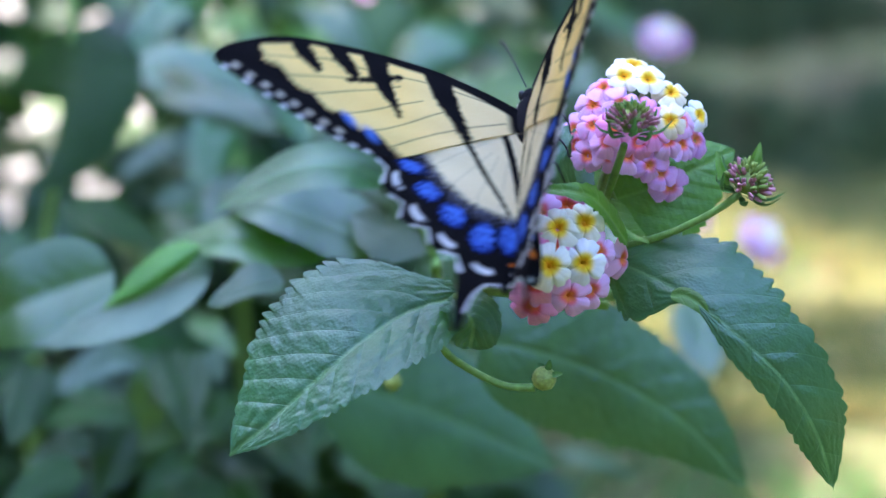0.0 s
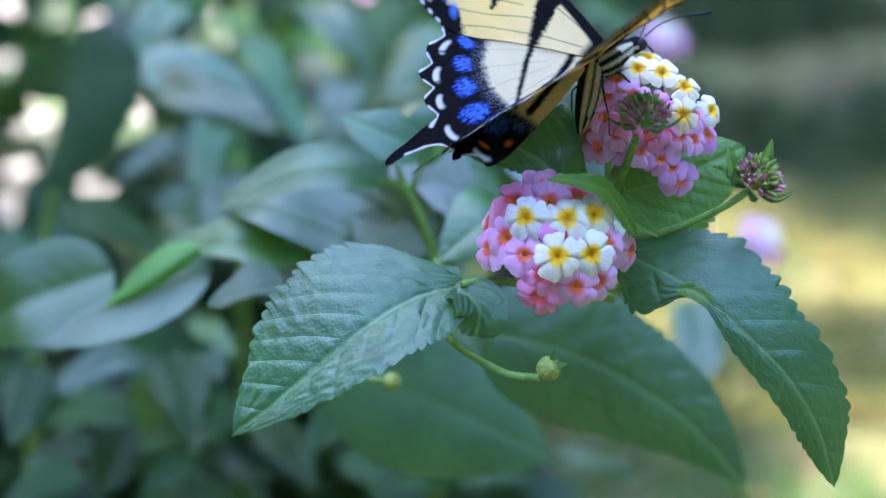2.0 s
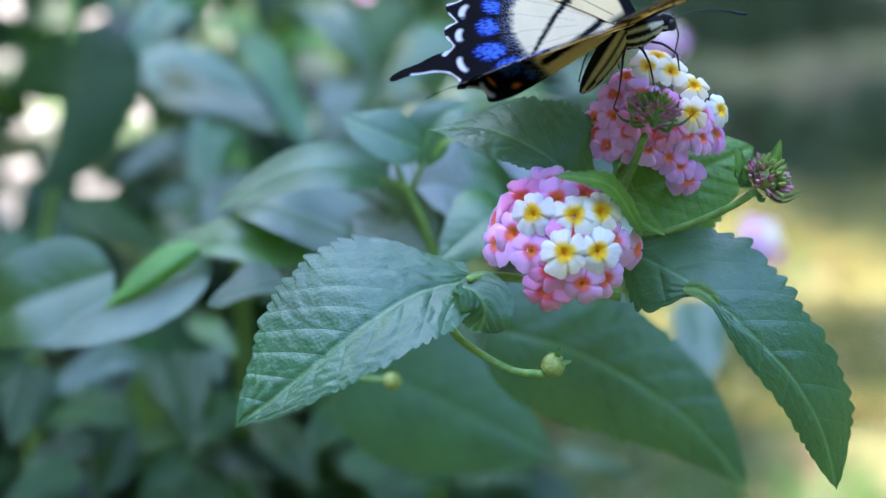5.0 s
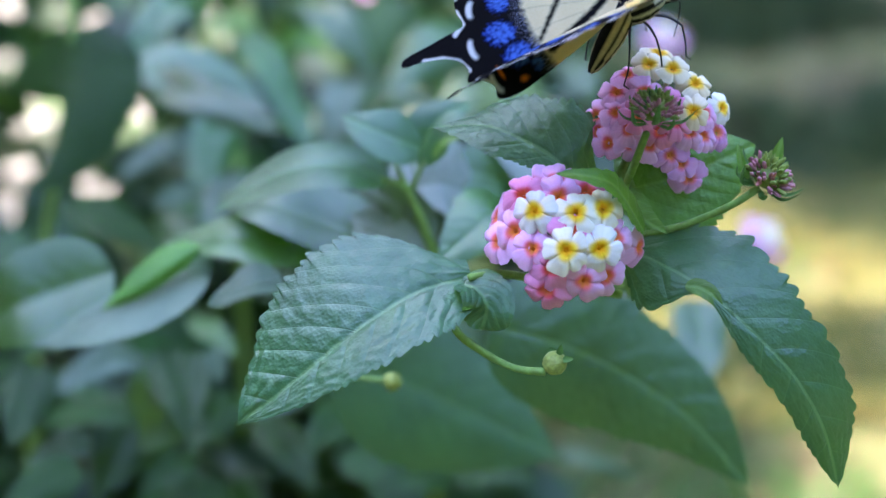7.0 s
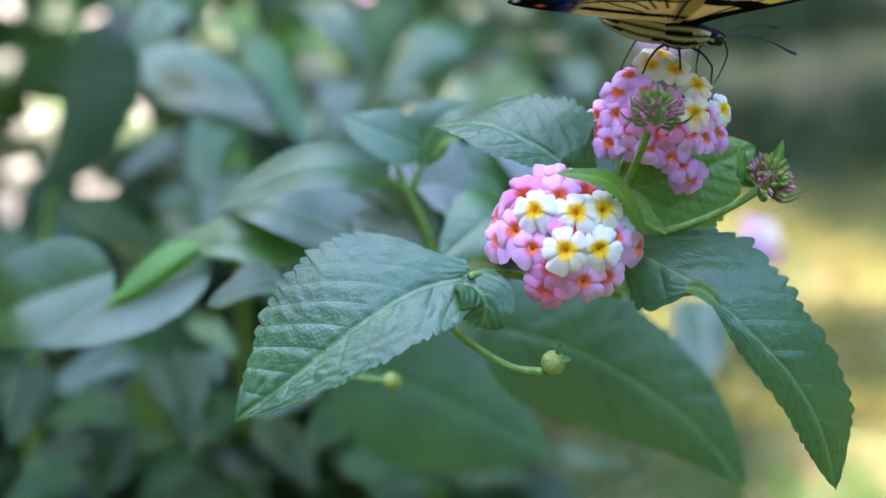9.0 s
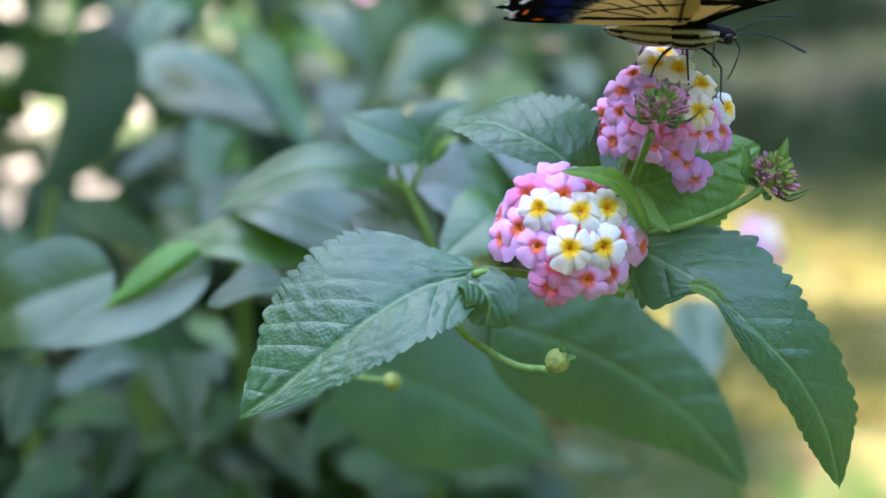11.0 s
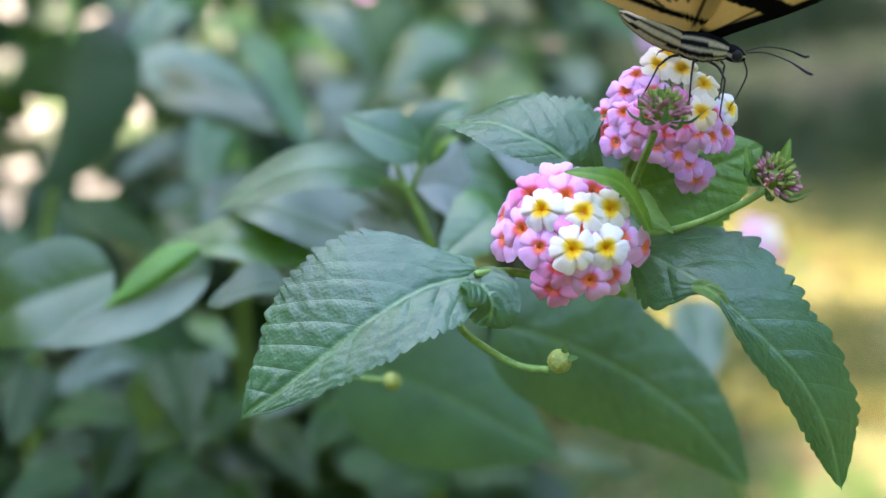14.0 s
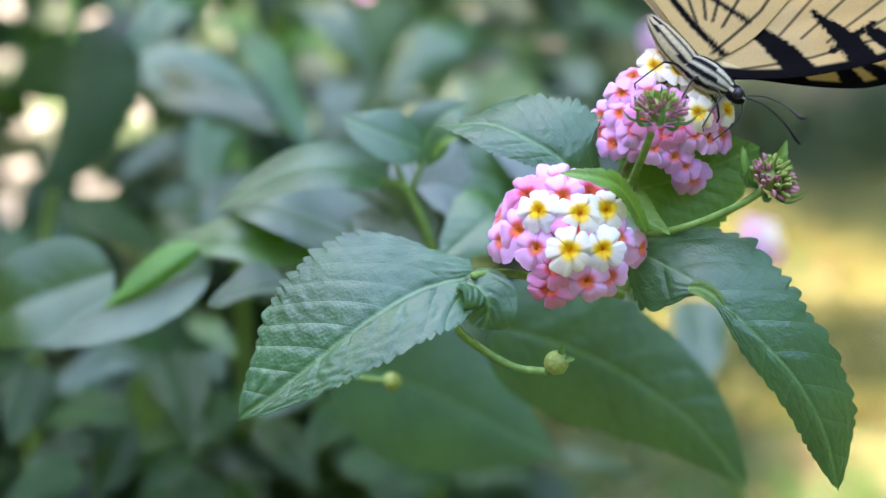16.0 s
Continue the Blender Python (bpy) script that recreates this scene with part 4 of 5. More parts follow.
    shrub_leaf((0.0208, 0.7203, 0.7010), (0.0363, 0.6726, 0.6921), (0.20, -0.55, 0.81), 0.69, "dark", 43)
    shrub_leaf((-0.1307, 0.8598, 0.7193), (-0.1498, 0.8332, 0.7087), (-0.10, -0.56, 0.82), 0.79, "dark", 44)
    shrub_leaf((-0.1181, 0.8630, 0.7756), (-0.1250, 0.8360, 0.7642), (0.00, -0.57, 0.82), 0.84, "green", 45)
    shrub_leaf((-0.0860, 0.9120, 0.7627), (-0.1008, 0.8781, 0.7603), (0.00, -0.57, 0.82), 0.76, "green", 46)
    shrub_leaf((-0.1596, 0.8679, 0.7867), (-0.1417, 0.8438, 0.7817), (0.10, -0.56, 0.82), 0.78, "green", 47)
    # leaves turned to the sky behind the young shoot, sky light painted in pale
    shrub_leaf((0.0099, 0.4793, 0.8604), (-0.0127, 0.4621, 0.8585), (0.05, -0.30, 0.95), 1.5, "skylit", 1)
    shrub_leaf((0.0302, 0.4768, 0.8547), (0.0117, 0.4666, 0.8688), (0.10, -0.35, 0.93), 1.3, "skylit", 0)
    shrub_leaf((0.0162, 0.4377, 0.8652), (0.0007, 0.4167, 0.8673), (0.00, -0.40, 0.92), 1.2, "green", 3)
    # leaves at the back that stand in the sun, their lit yellow-green painted in
    shrub_leaf((-0.0791, 1.0511, 0.7063), (-0.0641, 1.0336, 0.7039), (0.08, -0.45, 0.85), 1.27, "sunlit_green", 0)
    shrub_leaf((-0.0686, 1.0690, 0.6974), (-0.0525, 1.0547, 0.7021), (-0.12, -0.45, 0.85), 1.40, "sunlit_green", 1)
    shrub_leaf((-0.1058, 1.1004, 0.6941), (-0.0892, 1.0845, 0.6954), (-0.45, -0.45, 0.85), 1.23, "sunlit_green", 2)
    shrub_leaf((-0.0618, 0.9968, 0.7074), (-0.0437, 0.9812, 0.7091), (-0.44, -0.45, 0.85), 1.27, "sunlit_green", 3)
    shrub_leaf((-0.1455, 1.1023, 0.6984), (-0.1251, 1.0867, 0.7004), (-0.13, -0.45, 0.85), 1.23, "sunlit_green", 4)
    shrub_leaf((-0.2027, 0.9891, 0.6900), (-0.1863, 0.9737, 0.6923), (-0.34, -0.45, 0.85), 1.42, "sunlit_green", 5)
    shrub_leaf((-0.1095, 0.9969, 0.7077), (-0.0915, 0.9827, 0.7125), (-0.28, -0.45, 0.85), 1.18, "sunlit_green", 6)
    shrub_leaf((-0.1576, 0.9364, 0.6946), (-0.1404, 0.9207, 0.6963), (-0.31, -0.45, 0.85), 1.45, "sunlit_green", 7)
    shrub_leaf((-0.1631, 0.9317, 0.6841), (-0.1477, 0.9159, 0.6855), (-0.16, -0.45, 0.85), 1.26, "sunlit_green", 8)
    shrub_leaf((-0.0909, 1.0454, 0.6936), (-0.0758, 1.0306, 0.6973), (-0.23, -0.45, 0.85), 1.35, "sunlit_green", 9)
    shrub_leaf((-0.0768, 1.0471, 0.6974), (-0.0598, 1.0315, 0.6992), (-0.19, -0.45, 0.85), 1.12, "sunlit_green", 10)
    shrub_leaf((-0.1484, 1.0547, 0.7144), (-0.1271, 1.0375, 0.7126), (-0.01, -0.45, 0.85), 1.07, "sunlit_green", 11)
    shrub_leaf((-0.0525, 1.0996, 0.6925), (-0.0350, 1.0840, 0.6942), (-0.50, -0.45, 0.85), 1.17, "sunlit_green", 12)
    shrub_leaf((-0.1643, 0.9134, 0.6920), (-0.1496, 0.8990, 0.6966), (-0.29, -0.45, 0.85), 1.39, "sunlit_green", 13)
    shrub_leaf((-0.1397, 0.9388, 0.6999), (-0.1222, 0.9224, 0.7000), (0.02, -0.45, 0.85), 1.34, "sunlit_green", 14)
    shrub_leaf((-0.0909, 0.9456, 0.7152), (-0.0757, 0.9275, 0.7115), (-0.41, -0.45, 0.85), 1.24, "sunlit_green", 15)
    shrub_leaf((-0.0918, 1.1469, 0.6758), (-0.0771, 1.1325, 0.6802), (-0.71, -0.20, 0.95), 1.21, "sunlit_green", 0)
    shrub_leaf((-0.0804, 1.1427, 0.6662), (-0.0659, 1.1285, 0.6712), (-0.70, -0.20, 0.95), 1.54, "sunlit_green", 1)
    shrub_leaf((-0.0706, 1.1623, 0.6611), (-0.0515, 1.1481, 0.6660), (-0.26, -0.20, 0.95), 1.43, "sunlit_green", 2)
    shrub_leaf((-0.0893, 1.1983, 0.6681), (-0.0724, 1.1810, 0.6661), (-0.31, -0.20, 0.95), 1.33, "sunlit_green", 3)
    shrub_leaf((-0.0712, 1.0939, 0.6795), (-0.0521, 1.0784, 0.6815), (-0.49, -0.20, 0.95), 1.57, "sunlit_green", 4)
    shrub_leaf((-0.0872, 1.0947, 0.6814), (-0.0690, 1.0789, 0.6828), (-0.65, -0.20, 0.95), 1.54, "sunlit_green", 5)
    shrub_leaf((-0.0654, 1.1978, 0.6670), (-0.0475, 1.1811, 0.6665), (-0.43, -0.20, 0.95), 1.35, "sunlit_green", 6)
    shrub_leaf((-0.1783, 1.0275, 0.6533), (-0.1605, 1.0134, 0.6587), (-0.39, -0.20, 0.95), 1.45, "sunlit_green", 7)
    shrub_leaf((-0.1843, 1.0286, 0.6557), (-0.1657, 1.0144, 0.6608), (-0.52, -0.20, 0.95), 1.13, "sunlit_green", 8)
    shrub_leaf((-0.1127, 1.1934, 0.6573), (-0.0959, 1.1802, 0.6644), (-0.72, -0.20, 0.95), 1.28, "sunlit_green", 9)
    shrub_leaf((-0.2207, 1.0865, 0.6630), (-0.2020, 1.0711, 0.6653), (-0.25, -0.20, 0.95), 1.11, "sunlit_green", 10)
    shrub_leaf((-0.1550, 1.1458, 0.6732), (-0.1388, 1.1314, 0.6778), (-0.50, -0.20, 0.95), 1.31, "sunlit_green", 11)
    shrub_leaf((-0.0831, 1.2184, 0.6382), (-0.1018, 1.2004, 0.6470), (-0.79, -0.20, 0.95), 1.66, "sunlit_green", 0)
    shrub_leaf((-0.0833, 1.3811, 0.6113), (-0.0671, 1.3576, 0.6078), (-0.63, -0.20, 0.95), 1.50, "sunlit_green", 1)
    shrub_leaf((-0.0529, 1.1604, 0.6555), (-0.0714, 1.1420, 0.6634), (-0.47, -0.20, 0.95), 1.44, "sunlit_green", 2)
    shrub_leaf((-0.0897, 1.3355, 0.6177), (-0.0662, 1.3156, 0.6223), (-0.72, -0.20, 0.95), 1.26, "sunlit_green", 3)
    shrub_leaf((-0.0955, 1.2628, 0.6203), (-0.0855, 1.2485, 0.6375), (-0.63, -0.20, 0.95), 1.57, "sunlit_green", 4)
    shrub_leaf((-0.0856, 1.2385, 0.6429), (-0.0637, 1.2201, 0.6508), (-0.43, -0.20, 0.95), 1.68, "sunlit_green", 5)
    shrub_leaf((-0.0636, 1.2502, 0.6286), (-0.0827, 1.2296, 0.6316), (-0.56, -0.20, 0.95), 1.70, "sunlit_green", 6)
    shrub_leaf((-0.0855, 1.2520, 0.6254), (-0.1029, 1.2306, 0.6265), (-0.52, -0.20, 0.95), 1.39, "sunlit_green", 7)
    shrub_leaf((-0.0787, 1.1842, 0.6627), (-0.0796, 1.1699, 0.6798), (-0.42, -0.20, 0.95), 1.21, "sunlit_green", 8)
    part("stem", tube([(-0.1103, 0.6007, 0.8748), (-0.1103, 0.5924, 0.8563), (-0.1151, 0.5888, 0.8236), (-0.1232, 0.5967, 0.7922), (-0.1374, 0.6195, 0.7204), (-0.2, 0.8, 0.3), (-0.16, 0.85, 0)],
                      [0.001, 0.0013, 0.0016, 0.0018, 0.0025, 0.004, 0.006], 8, 50), STEM, shrub)
    part("stem", tube([(-0.0861, 0.7153, 0.8372), (-0.0821, 0.7055, 0.8152), (-0.0740, 0.7001, 0.7786), (-0.0749, 0.6989, 0.7020), (-0.1, 0.9, 0.2), (-0.12, 0.9, 0)],
                      [0.001, 0.0013, 0.0016, 0.002, 0.004, 0.006], 8, 40), STEM, shrub)
    for at, ax, seed in (((0.0994, 0.9052, 0.7474), (0.100, -0.484, 0.869), 51), ((0.0902, 0.7352, 0.7343), (0.196, -0.477, 0.857), 52), ((0.1255, 0.7675, 0.7085), (0.503, -0.438, 0.745), 53), ((-0.0268, 0.9132, 0.7655), (0.000, -0.601, 0.799), 54)):
        flower_head(shrub, at, ax, 0.012, [(0.25 * math.cos(a), 0.25 * math.sin(a), WHITE) for a in (0.3, 2.4, 4.5)]
                    + [(0.7 * math.cos(a), 0.7 * math.sin(a), PINK) for a in (0, 0.9, 1.8, 2.7, 3.6, 4.5, 5.4)], "small pink and white lantana flower head", 0.9, seed)
        part("stalk", tube([at, Vector(at) + Vector((-0.02, 0.03, -0.12)), Vector((-0.05, 0.9, 0.3))], [0.0008, 0.001, 0.002], 8, 16), STEM, shrub)
    rng = np.random.RandomState(5)
    eye, fwd, up = np.array(EYE), np.array((0.000, 0.914, -0.407)), np.array((0.000, 0.407, 0.914))
    verts, faces, count, fill = [], [], 0, 0
    # sight lines through the shrub, as slopes across and up, where the sunlit path shows
    holes = [(-0.1990, 0.0545, 0.0024), (-0.1876, 0.0681, 0.0011), (-0.2050, 0.0214, 0.0033), (-0.1713, 0.0296, 0.0041), (-0.1524, 0.0361, 0.0019), (-0.2071, 0.1163, 0.0022), (-0.1670, 0.1125, 0.0016), (-0.1063, 0.1120, 0.0016), (-0.0933, 0.1114, 0.0014), (-0.1404, 0.1055, 0.0024), (-0.0784, 0.0610, 0.0005), (-0.1833, -0.0464, 0.0011), (-0.1475, 0.0640, 0.0011), (-0.1963, 0.0409, 0.0016), (-0.2071, -0.0919, 0.0005), (-0.0350, 0.1114, 0.0014), (-0.2093, 0.0057, 0.0014), (-0.0648, 0.0992, 0.0049), (-0.0499, 0.1047, 0.0014), (-0.2098, 0.0870, 0.0008), (0.0098, 0.1033, 0.0005), (-0.1570, 0.0504, 0.0005)]
    src = [(np.array([v.co[:] for v in me.vertices]), [tuple(p.vertices) for p in me.polygons]) for me in SHRUB_LEAVES_LOW]
    while count < 230 or fill < 7200:
        near = count < 230
        d = rng.uniform(0.72, 1.15) if near else rng.uniform(0.80, 1.8)
        # fill runs past the left edge of view, unseen, to block sky light
        u, v = rng.uniform(-0.30 if near else -0.48, 0.10), rng.uniform(-0.24, 0.17)
        if u > 0.05 + 0.35 * v + 0.03 * math.sin(40 * v):
            continue
        p = eye + d * (fwd + np.array((u, 0, 0)) + v * up)
        top = 0.83 - (0.24 if u > -0.15 else 0.02) * max(0.0, d - 0.8) + 0.05 * noise.noise((p[0] * 6, p[1] * 6, 2)) + 0.12 * (d < 0.8)
        if p[2] < 0.05 or p[2] > top:
            continue
        a = rng.uniform(0, 6.28)
        out = unit(np.array((math.cos(a), math.sin(a), rng.uniform(-0.9, 0.2))))
        n = np.array((rng.uniform(-0.5, 0.5), rng.uniform(-0.9, 0.1), rng.uniform(0.5, 1.0)))
        ln = rng.uniform(0.024, 0.046)
        seen = [(q[0] / (q @ fwd), (q @ up) / (q @ fwd)) for q in (p - eye + out * ln * k for k in (0.0, 0.35, 0.7, 1.0))]
        if any((x - a) ** 2 + (z - b) ** 2 < (r + 0.006 / d) ** 2 for x, z in seen for a, b, r in holes):
            continue
        if near:
            # low in the view the darker copy stands in for shade
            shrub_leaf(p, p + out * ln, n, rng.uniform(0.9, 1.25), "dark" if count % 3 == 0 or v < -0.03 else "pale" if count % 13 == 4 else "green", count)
            count += 1
        else:
            x = unit(np.cross(out, n))
            z = np.cross(x, out)
            sv, sf = src[fill % len(src)]
            k = len(verts)
            verts.extend(p + ln * (sv[:, :1] * x + sv[:, 1:2] * out + sv[:, 2:] * z) - np.array(ORIGIN[shrub]))
            faces += [tuple(i + k for i in f) for f in sf]
            fill += 1
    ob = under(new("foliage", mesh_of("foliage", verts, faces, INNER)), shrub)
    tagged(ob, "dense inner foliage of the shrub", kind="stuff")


shrub_behind()


# ---- the butterfly ----
BLACK, CREAM, YELLOW, ORANGE = (0.008, 0.007, 0.008), (0.74, 0.64, 0.40), (0.84, 0.62, 0.23), (0.78, 0.20, 0.02)
BLUE, SKYBLUE, WHITISH, TAN = (0.016, 0.040, 0.28), (0.08, 0.19, 0.62), (0.70, 0.68, 0.66), (0.68, 0.48, 0.21)
FORE = [(1, 4), (9.8, 8), (18, 11.4), (30, 14.6), (42, 15.2), (51, 13.6), (57, 11), (59.4, 8), (56, 4.2), (50, -0.2), (44, -4), (37, -7.6), (30, -10.2), (24, -9.6), (12, -5.4), (1, -1)]
HIND = [(1, 0.5), (10, 0.5), (19, -2), (26, -5.2), (30, -8.8), (29.6, -11.6), (28.0, -13.2), (28.9, -16.5), (27.6, -19.2), (25.4, -20.6), (26.0, -23.6), (23.6, -25.2), (21.0, -25.7), (20.8, -28.6), (18.6, -30.2), (16.0, -30.9),
        (15.1, -33.8), (15.3, -37.5), (16.6, -41.3), (17.1, -45.0), (15.9, -45.8), (14.5, -42), (12.9, -38.8), (10.6, -36.6), (8.3, -36.3), (6.7, -38.0), (5.6, -36), (4.6, -34.9), (2.9, -34.3), (0.6, -35), (-0.8, -30), (-0.8, -20), (-0.4, -10)]


def seg_dist(p, line):
    """Distance of points to a polyline and the share of its length at the nearest place."""
    best, where = np.full(len(p), 1e9), np.zeros(len(p))
    line = np.asarray(line, dtype=float)
    n = len(line) - 1
    for i in range(n):
        a, b = line[i], line[i + 1]
        t = np.clip(((p - a) @ (b - a)) / ((b - a) @ (b - a)), 0, 1)
        d = np.linalg.norm(p - (a + t[:, None] * (b - a)), axis=1)
        where = np.where(d < best, (i + t) / n, where)
        best = np.minimum(best, d)
    return best, where


def inside(p, poly):
    """Signed distance to a closed outline, positive inside."""
    poly = np.asarray(poly, dtype=float)
    hit = np.zeros(len(p), dtype=bool)
    for (x0, y0), (x1, y1) in zip(poly, np.roll(poly, -1, axis=0)):
        cross = ((y0 > p[:, 1]) != (y1 > p[:, 1])) & (p[:, 0] < (x1 - x0) * (p[:, 1] - y0) / (y1 - y0 + 1e-12) + x0)
        hit ^= cross
    d, _ = seg_dist(p, np.vstack([poly, poly[:1]]))
    return np.where(hit, d, -d)


def step(d, soft):
    return np.clip(0.5 + d / (2 * soft), 0, 1)


def lay(col, mask, tint):
    return col * (1 - mask[:, None]) + np.array(tint)[None] * mask[:, None]


def fray(p, amount, scale=1.3):
    return amount * np.array([noise.noise((x * scale, y * scale, 3.1)) for x, y in p])


def spots(p, col, centres, rx, ry, tint, soft=0.25, turn=0.0):
    for k, (cx, cy) in enumerate(centres):
        q = p - np.array((cx, cy))
        a = turn if not hasattr(turn, "__len__") else turn[k]
        c, s = math.cos(a), math.sin(a)
        u, v = q[:, 0] * c + q[:, 1] * s, -q[:, 0] * s + q[:, 1] * c
        d = 1 - np.sqrt((u / rx) ** 2 + (v / ry) ** 2)
        col = lay(col, step(d * min(rx, ry), soft), tint)
    return col


def fore_pattern(p, below):
    f = fray(p, 0.5)
    col = np.tile(np.array(TAN if below else YELLOW), (len(p), 1))
    col = lay(col, np.clip((24 - p[:, 0]) / 25, 0, 0.15 if below else 0.6), CREAM)
    veins = [[(3, 3), (20, 8), (38, 11), (58, 8.5)], [(24, 9), (42, 6), (57, 4)], [(24, 6.5), (40, 2.5), (52, -0.5)], [(20, 3.5), (34, -1), (46, -3.5)],
             [(14, 2), (28, -4), (39, -6.8)], [(4, 0), (18, -4), (30, -9)]]
    for v in veins:
        d, _ = seg_dist(p, v)
        col = lay(col, 0.75 * step((0.30 if below else 0.13) - d, 0.14), BLACK)
    for line, w0, w1 in (([(16.6, 12), (16.0, 6), (14.2, 1), (12.2, -5)], 2.3, 0.75), ([(28.6, 16), (27.9, 9), (26.2, 4), (24.6, -0.6)], 2.3, 0.3),
                         ([(36.5, 16), (35, 12), (32.6, 8.2)], 2.0, 0.8), ([(43.5, 16), (42.6, 12.5), (40, 8.6)], 1.9, 0.9)):
        d, s = seg_dist(p, line)
        col = lay(col, step((w0 + (w1 - w0) * s) * (1.45 if below else 1.25) - d + f, 0.3), BLACK)
    d, _ = seg_dist(p, [(24, 8.5), (29, 7.6), (34, 6.8)])
    col = lay(col, step(0.6 - d + f, 0.3), BLACK)
    d, s = seg_dist(p, FORE[:7])
    col = lay(col, step(1.4 + 1.2 * (s < 0.45) * (1 - s / 0.45) - d, 0.3), BLACK)
    d, s = seg_dist(p, [(58.6, 9.6)] + FORE[8:13])
    if below:
        col = lay(col, step(1.3 - np.abs(d - 8.2 + 1.6 * s) + 0.7 * np.abs(np.sin(s * 25)) - 0.3 + f, 0.35), BLACK)
        col = lay(col, 0.9 * step(4.2 - 0.6 * s - d + 0.6 * np.abs(np.sin(s * 25 + 1)) + f, 0.4), (0.06, 0.045, 0.035))
        rim = spline([(56, 5.8), (49.6, 1.2), (43.2, -2.6), (36.6, -6.0), (31, -8.6)], 9)
        col = spots(p, col, rim, 1.2, 0.7, CREAM, 0.5, 0.6)
    else:
        col = lay(col, step(8.6 - 4.2 * s - d + 0.5 * np.sin(p[:, 0] * 1.1) + f, 0.4), BLACK)
        rim = spline([(55.6, 6.6), (49.4, 1.8), (43.2, -2.0), (36.6, -5.4)], 8)
        col = spots(p, col, rim, 0.8, 0.45, (0.62, 0.56, 0.44), 0.3, 0.6)
        col = spots(p, col, spline([(57.6, 6.0), (50, 0.2), (44, -3.6), (37, -7.2), (31.6, -9.5)], 9), 0.75, 0.4, WHITISH, 0.25, 0.6)
        col = spots(p, col, [(30.6, -5.4), (34.6, -2.6)], 1.7, 0.7, SKYBLUE, 0.5, 0.9)
    d, _ = seg_dist(p, [(1, 4), (1, -1)])
    return lay(col, step(2.2 - d, 0.8), BLACK)


def hind_pattern(p, below):
    f = fray(p, 0.7)
    field = [(-2, 3), (26, -1), (23, -5.5), (20.2, -9), (17.0, -15), (12.2, -19.2), (7.2, -21.0), (-2, -21.6)]
    inner = inside(p, field) + f
    col = np.tile(np.array(BLACK), (len(p), 1))
    hub = np.array((9.0, -8.0))
    way = np.arctan2(p[:, 1] - hub[1], p[:, 0] - hub[0])
    far = np.linalg.norm(p - hub, axis=1)
    # hair-thin streaks that run outwards, and a dusting of pale scales over the inner border
    g = np.array([noise.noise((a * 34, r * 1.1, 8.0)) for a, r in zip(way, far)])
    fine = np.array([noise.noise((x * 5.5, y * 5.5, 2.0)) for x, y in p])
    dust = step(inside(p, [(-2, 3), (26, 0), (22.0, -9), (18.8, -15.8), (13.5, -21), (8, -23.4), (-2, -24)]), 1.2) * np.clip(0.1 + 1.3 * fine, 0, 0.75)
    col = lay(col, dust, (0.36, 0.38, 0.50))
    for cx, cy, a, ru, rv in ((22.9, -12.4, -1.25, 1.3, 2.5), (20.2, -17.4, -1.0, 1.7, 2.3), (15.8, -22.2, -0.85, 2.0, 2.5), (10.4, -26.4, -1.2, 2.9, 2.3), (5.2, -26.4, -1.5, 2.8, 2.2), (1.6, -24.2, -1.6, 1.2, 1.2)):
        q = p - np.array((cx, cy))
        u, v = q[:, 0] * math.cos(a) + q[:, 1] * math.sin(a), -q[:, 0] * math.sin(a) + q[:, 1] * math.cos(a)
        d = 1 - np.sqrt((u / ru) ** 2 + (v / rv) ** 2)
        share = step(d + 0.05 + 0.35 * g, 0.22) * np.clip(0.75 + 0.9 * g, 0.1, 1) * (0.10 if below else 1.0)
        col = lay(col, share, BLUE)
        col = lay(col, share * step(d - 0.16 - 0.12 * u / ru + 0.5 * g, 0.35), SKYBLUE)
    col = lay(col, step(inner, 0.7), TAN if below else CREAM)
    lun = [(25.6, -15.6), (22.2, -22.4), (17.2, -27.8), (10.9, -32.8), (3.2, -33.6)]
    turns = [1.35, 0.95, 0.80, 0.42, 0.1]
    col = spots(p, col, lun, 2.0, 1.05, WHITISH, 0.2, turns)
    within = [(x + 1.0 * (9 - x) / math.hypot(9 - x, -12 - y), y + 1.0 * (-12 - y) / math.hypot(9 - x, -12 - y)) for x, y in lun]
    col = spots(p, col, within, 2.2, 0.85, BLACK, 0.3, turns)
    col = spots(p, col, [(25.4, -9.2)], 1.4, 1.0, ORANGE, 0.4)
    col = spots(p, col, [(0.9, -28.4)], 0.6, 0.8, ORANGE, 0.3)
    col = spots(p, col, [(4.3, -31.6)], 1.2, 0.4, ORANGE, 0.2, 0.1)
    if below:
        col = spots(p, col, [(22.5, -11), (20.5, -16), (17, -20)], 1.3, 1.0, ORANGE, 0.5)
    veins = [[(3, -1), (16, -4), (27, -9.5)], [(8, -5), (18, -11), (27, -18)], [(7, -7), (15, -15), (22, -25)], [(6, -8), (11, -18), (16, -30)], [(4, -8), (7, -20), (8.5, -34)]]
    for v in veins:
        d, _ = seg_dist(p, v)
        col = lay(col, (0.85 if below else 0.22) * step((0.34 if below else 0.12) - d, 0.12) * step(inner + 1, 0.8), BLACK)
        col = lay(col, 0.8 * step(0.35 - d, 0.25) * step(-inner, 0.8), BLACK)
    d, s = seg_dist(p, [(12.8, -3.5), (10.6, -9), (8.0, -14.5), (4.9, -20.6)])
    col = lay(col, step(0.62 - 0.25 * s - d + 0.4 * f, 0.3), BLACK)
    d, _ = seg_dist(p, [(5, 1), (3.2, -8), (2.2, -20)])
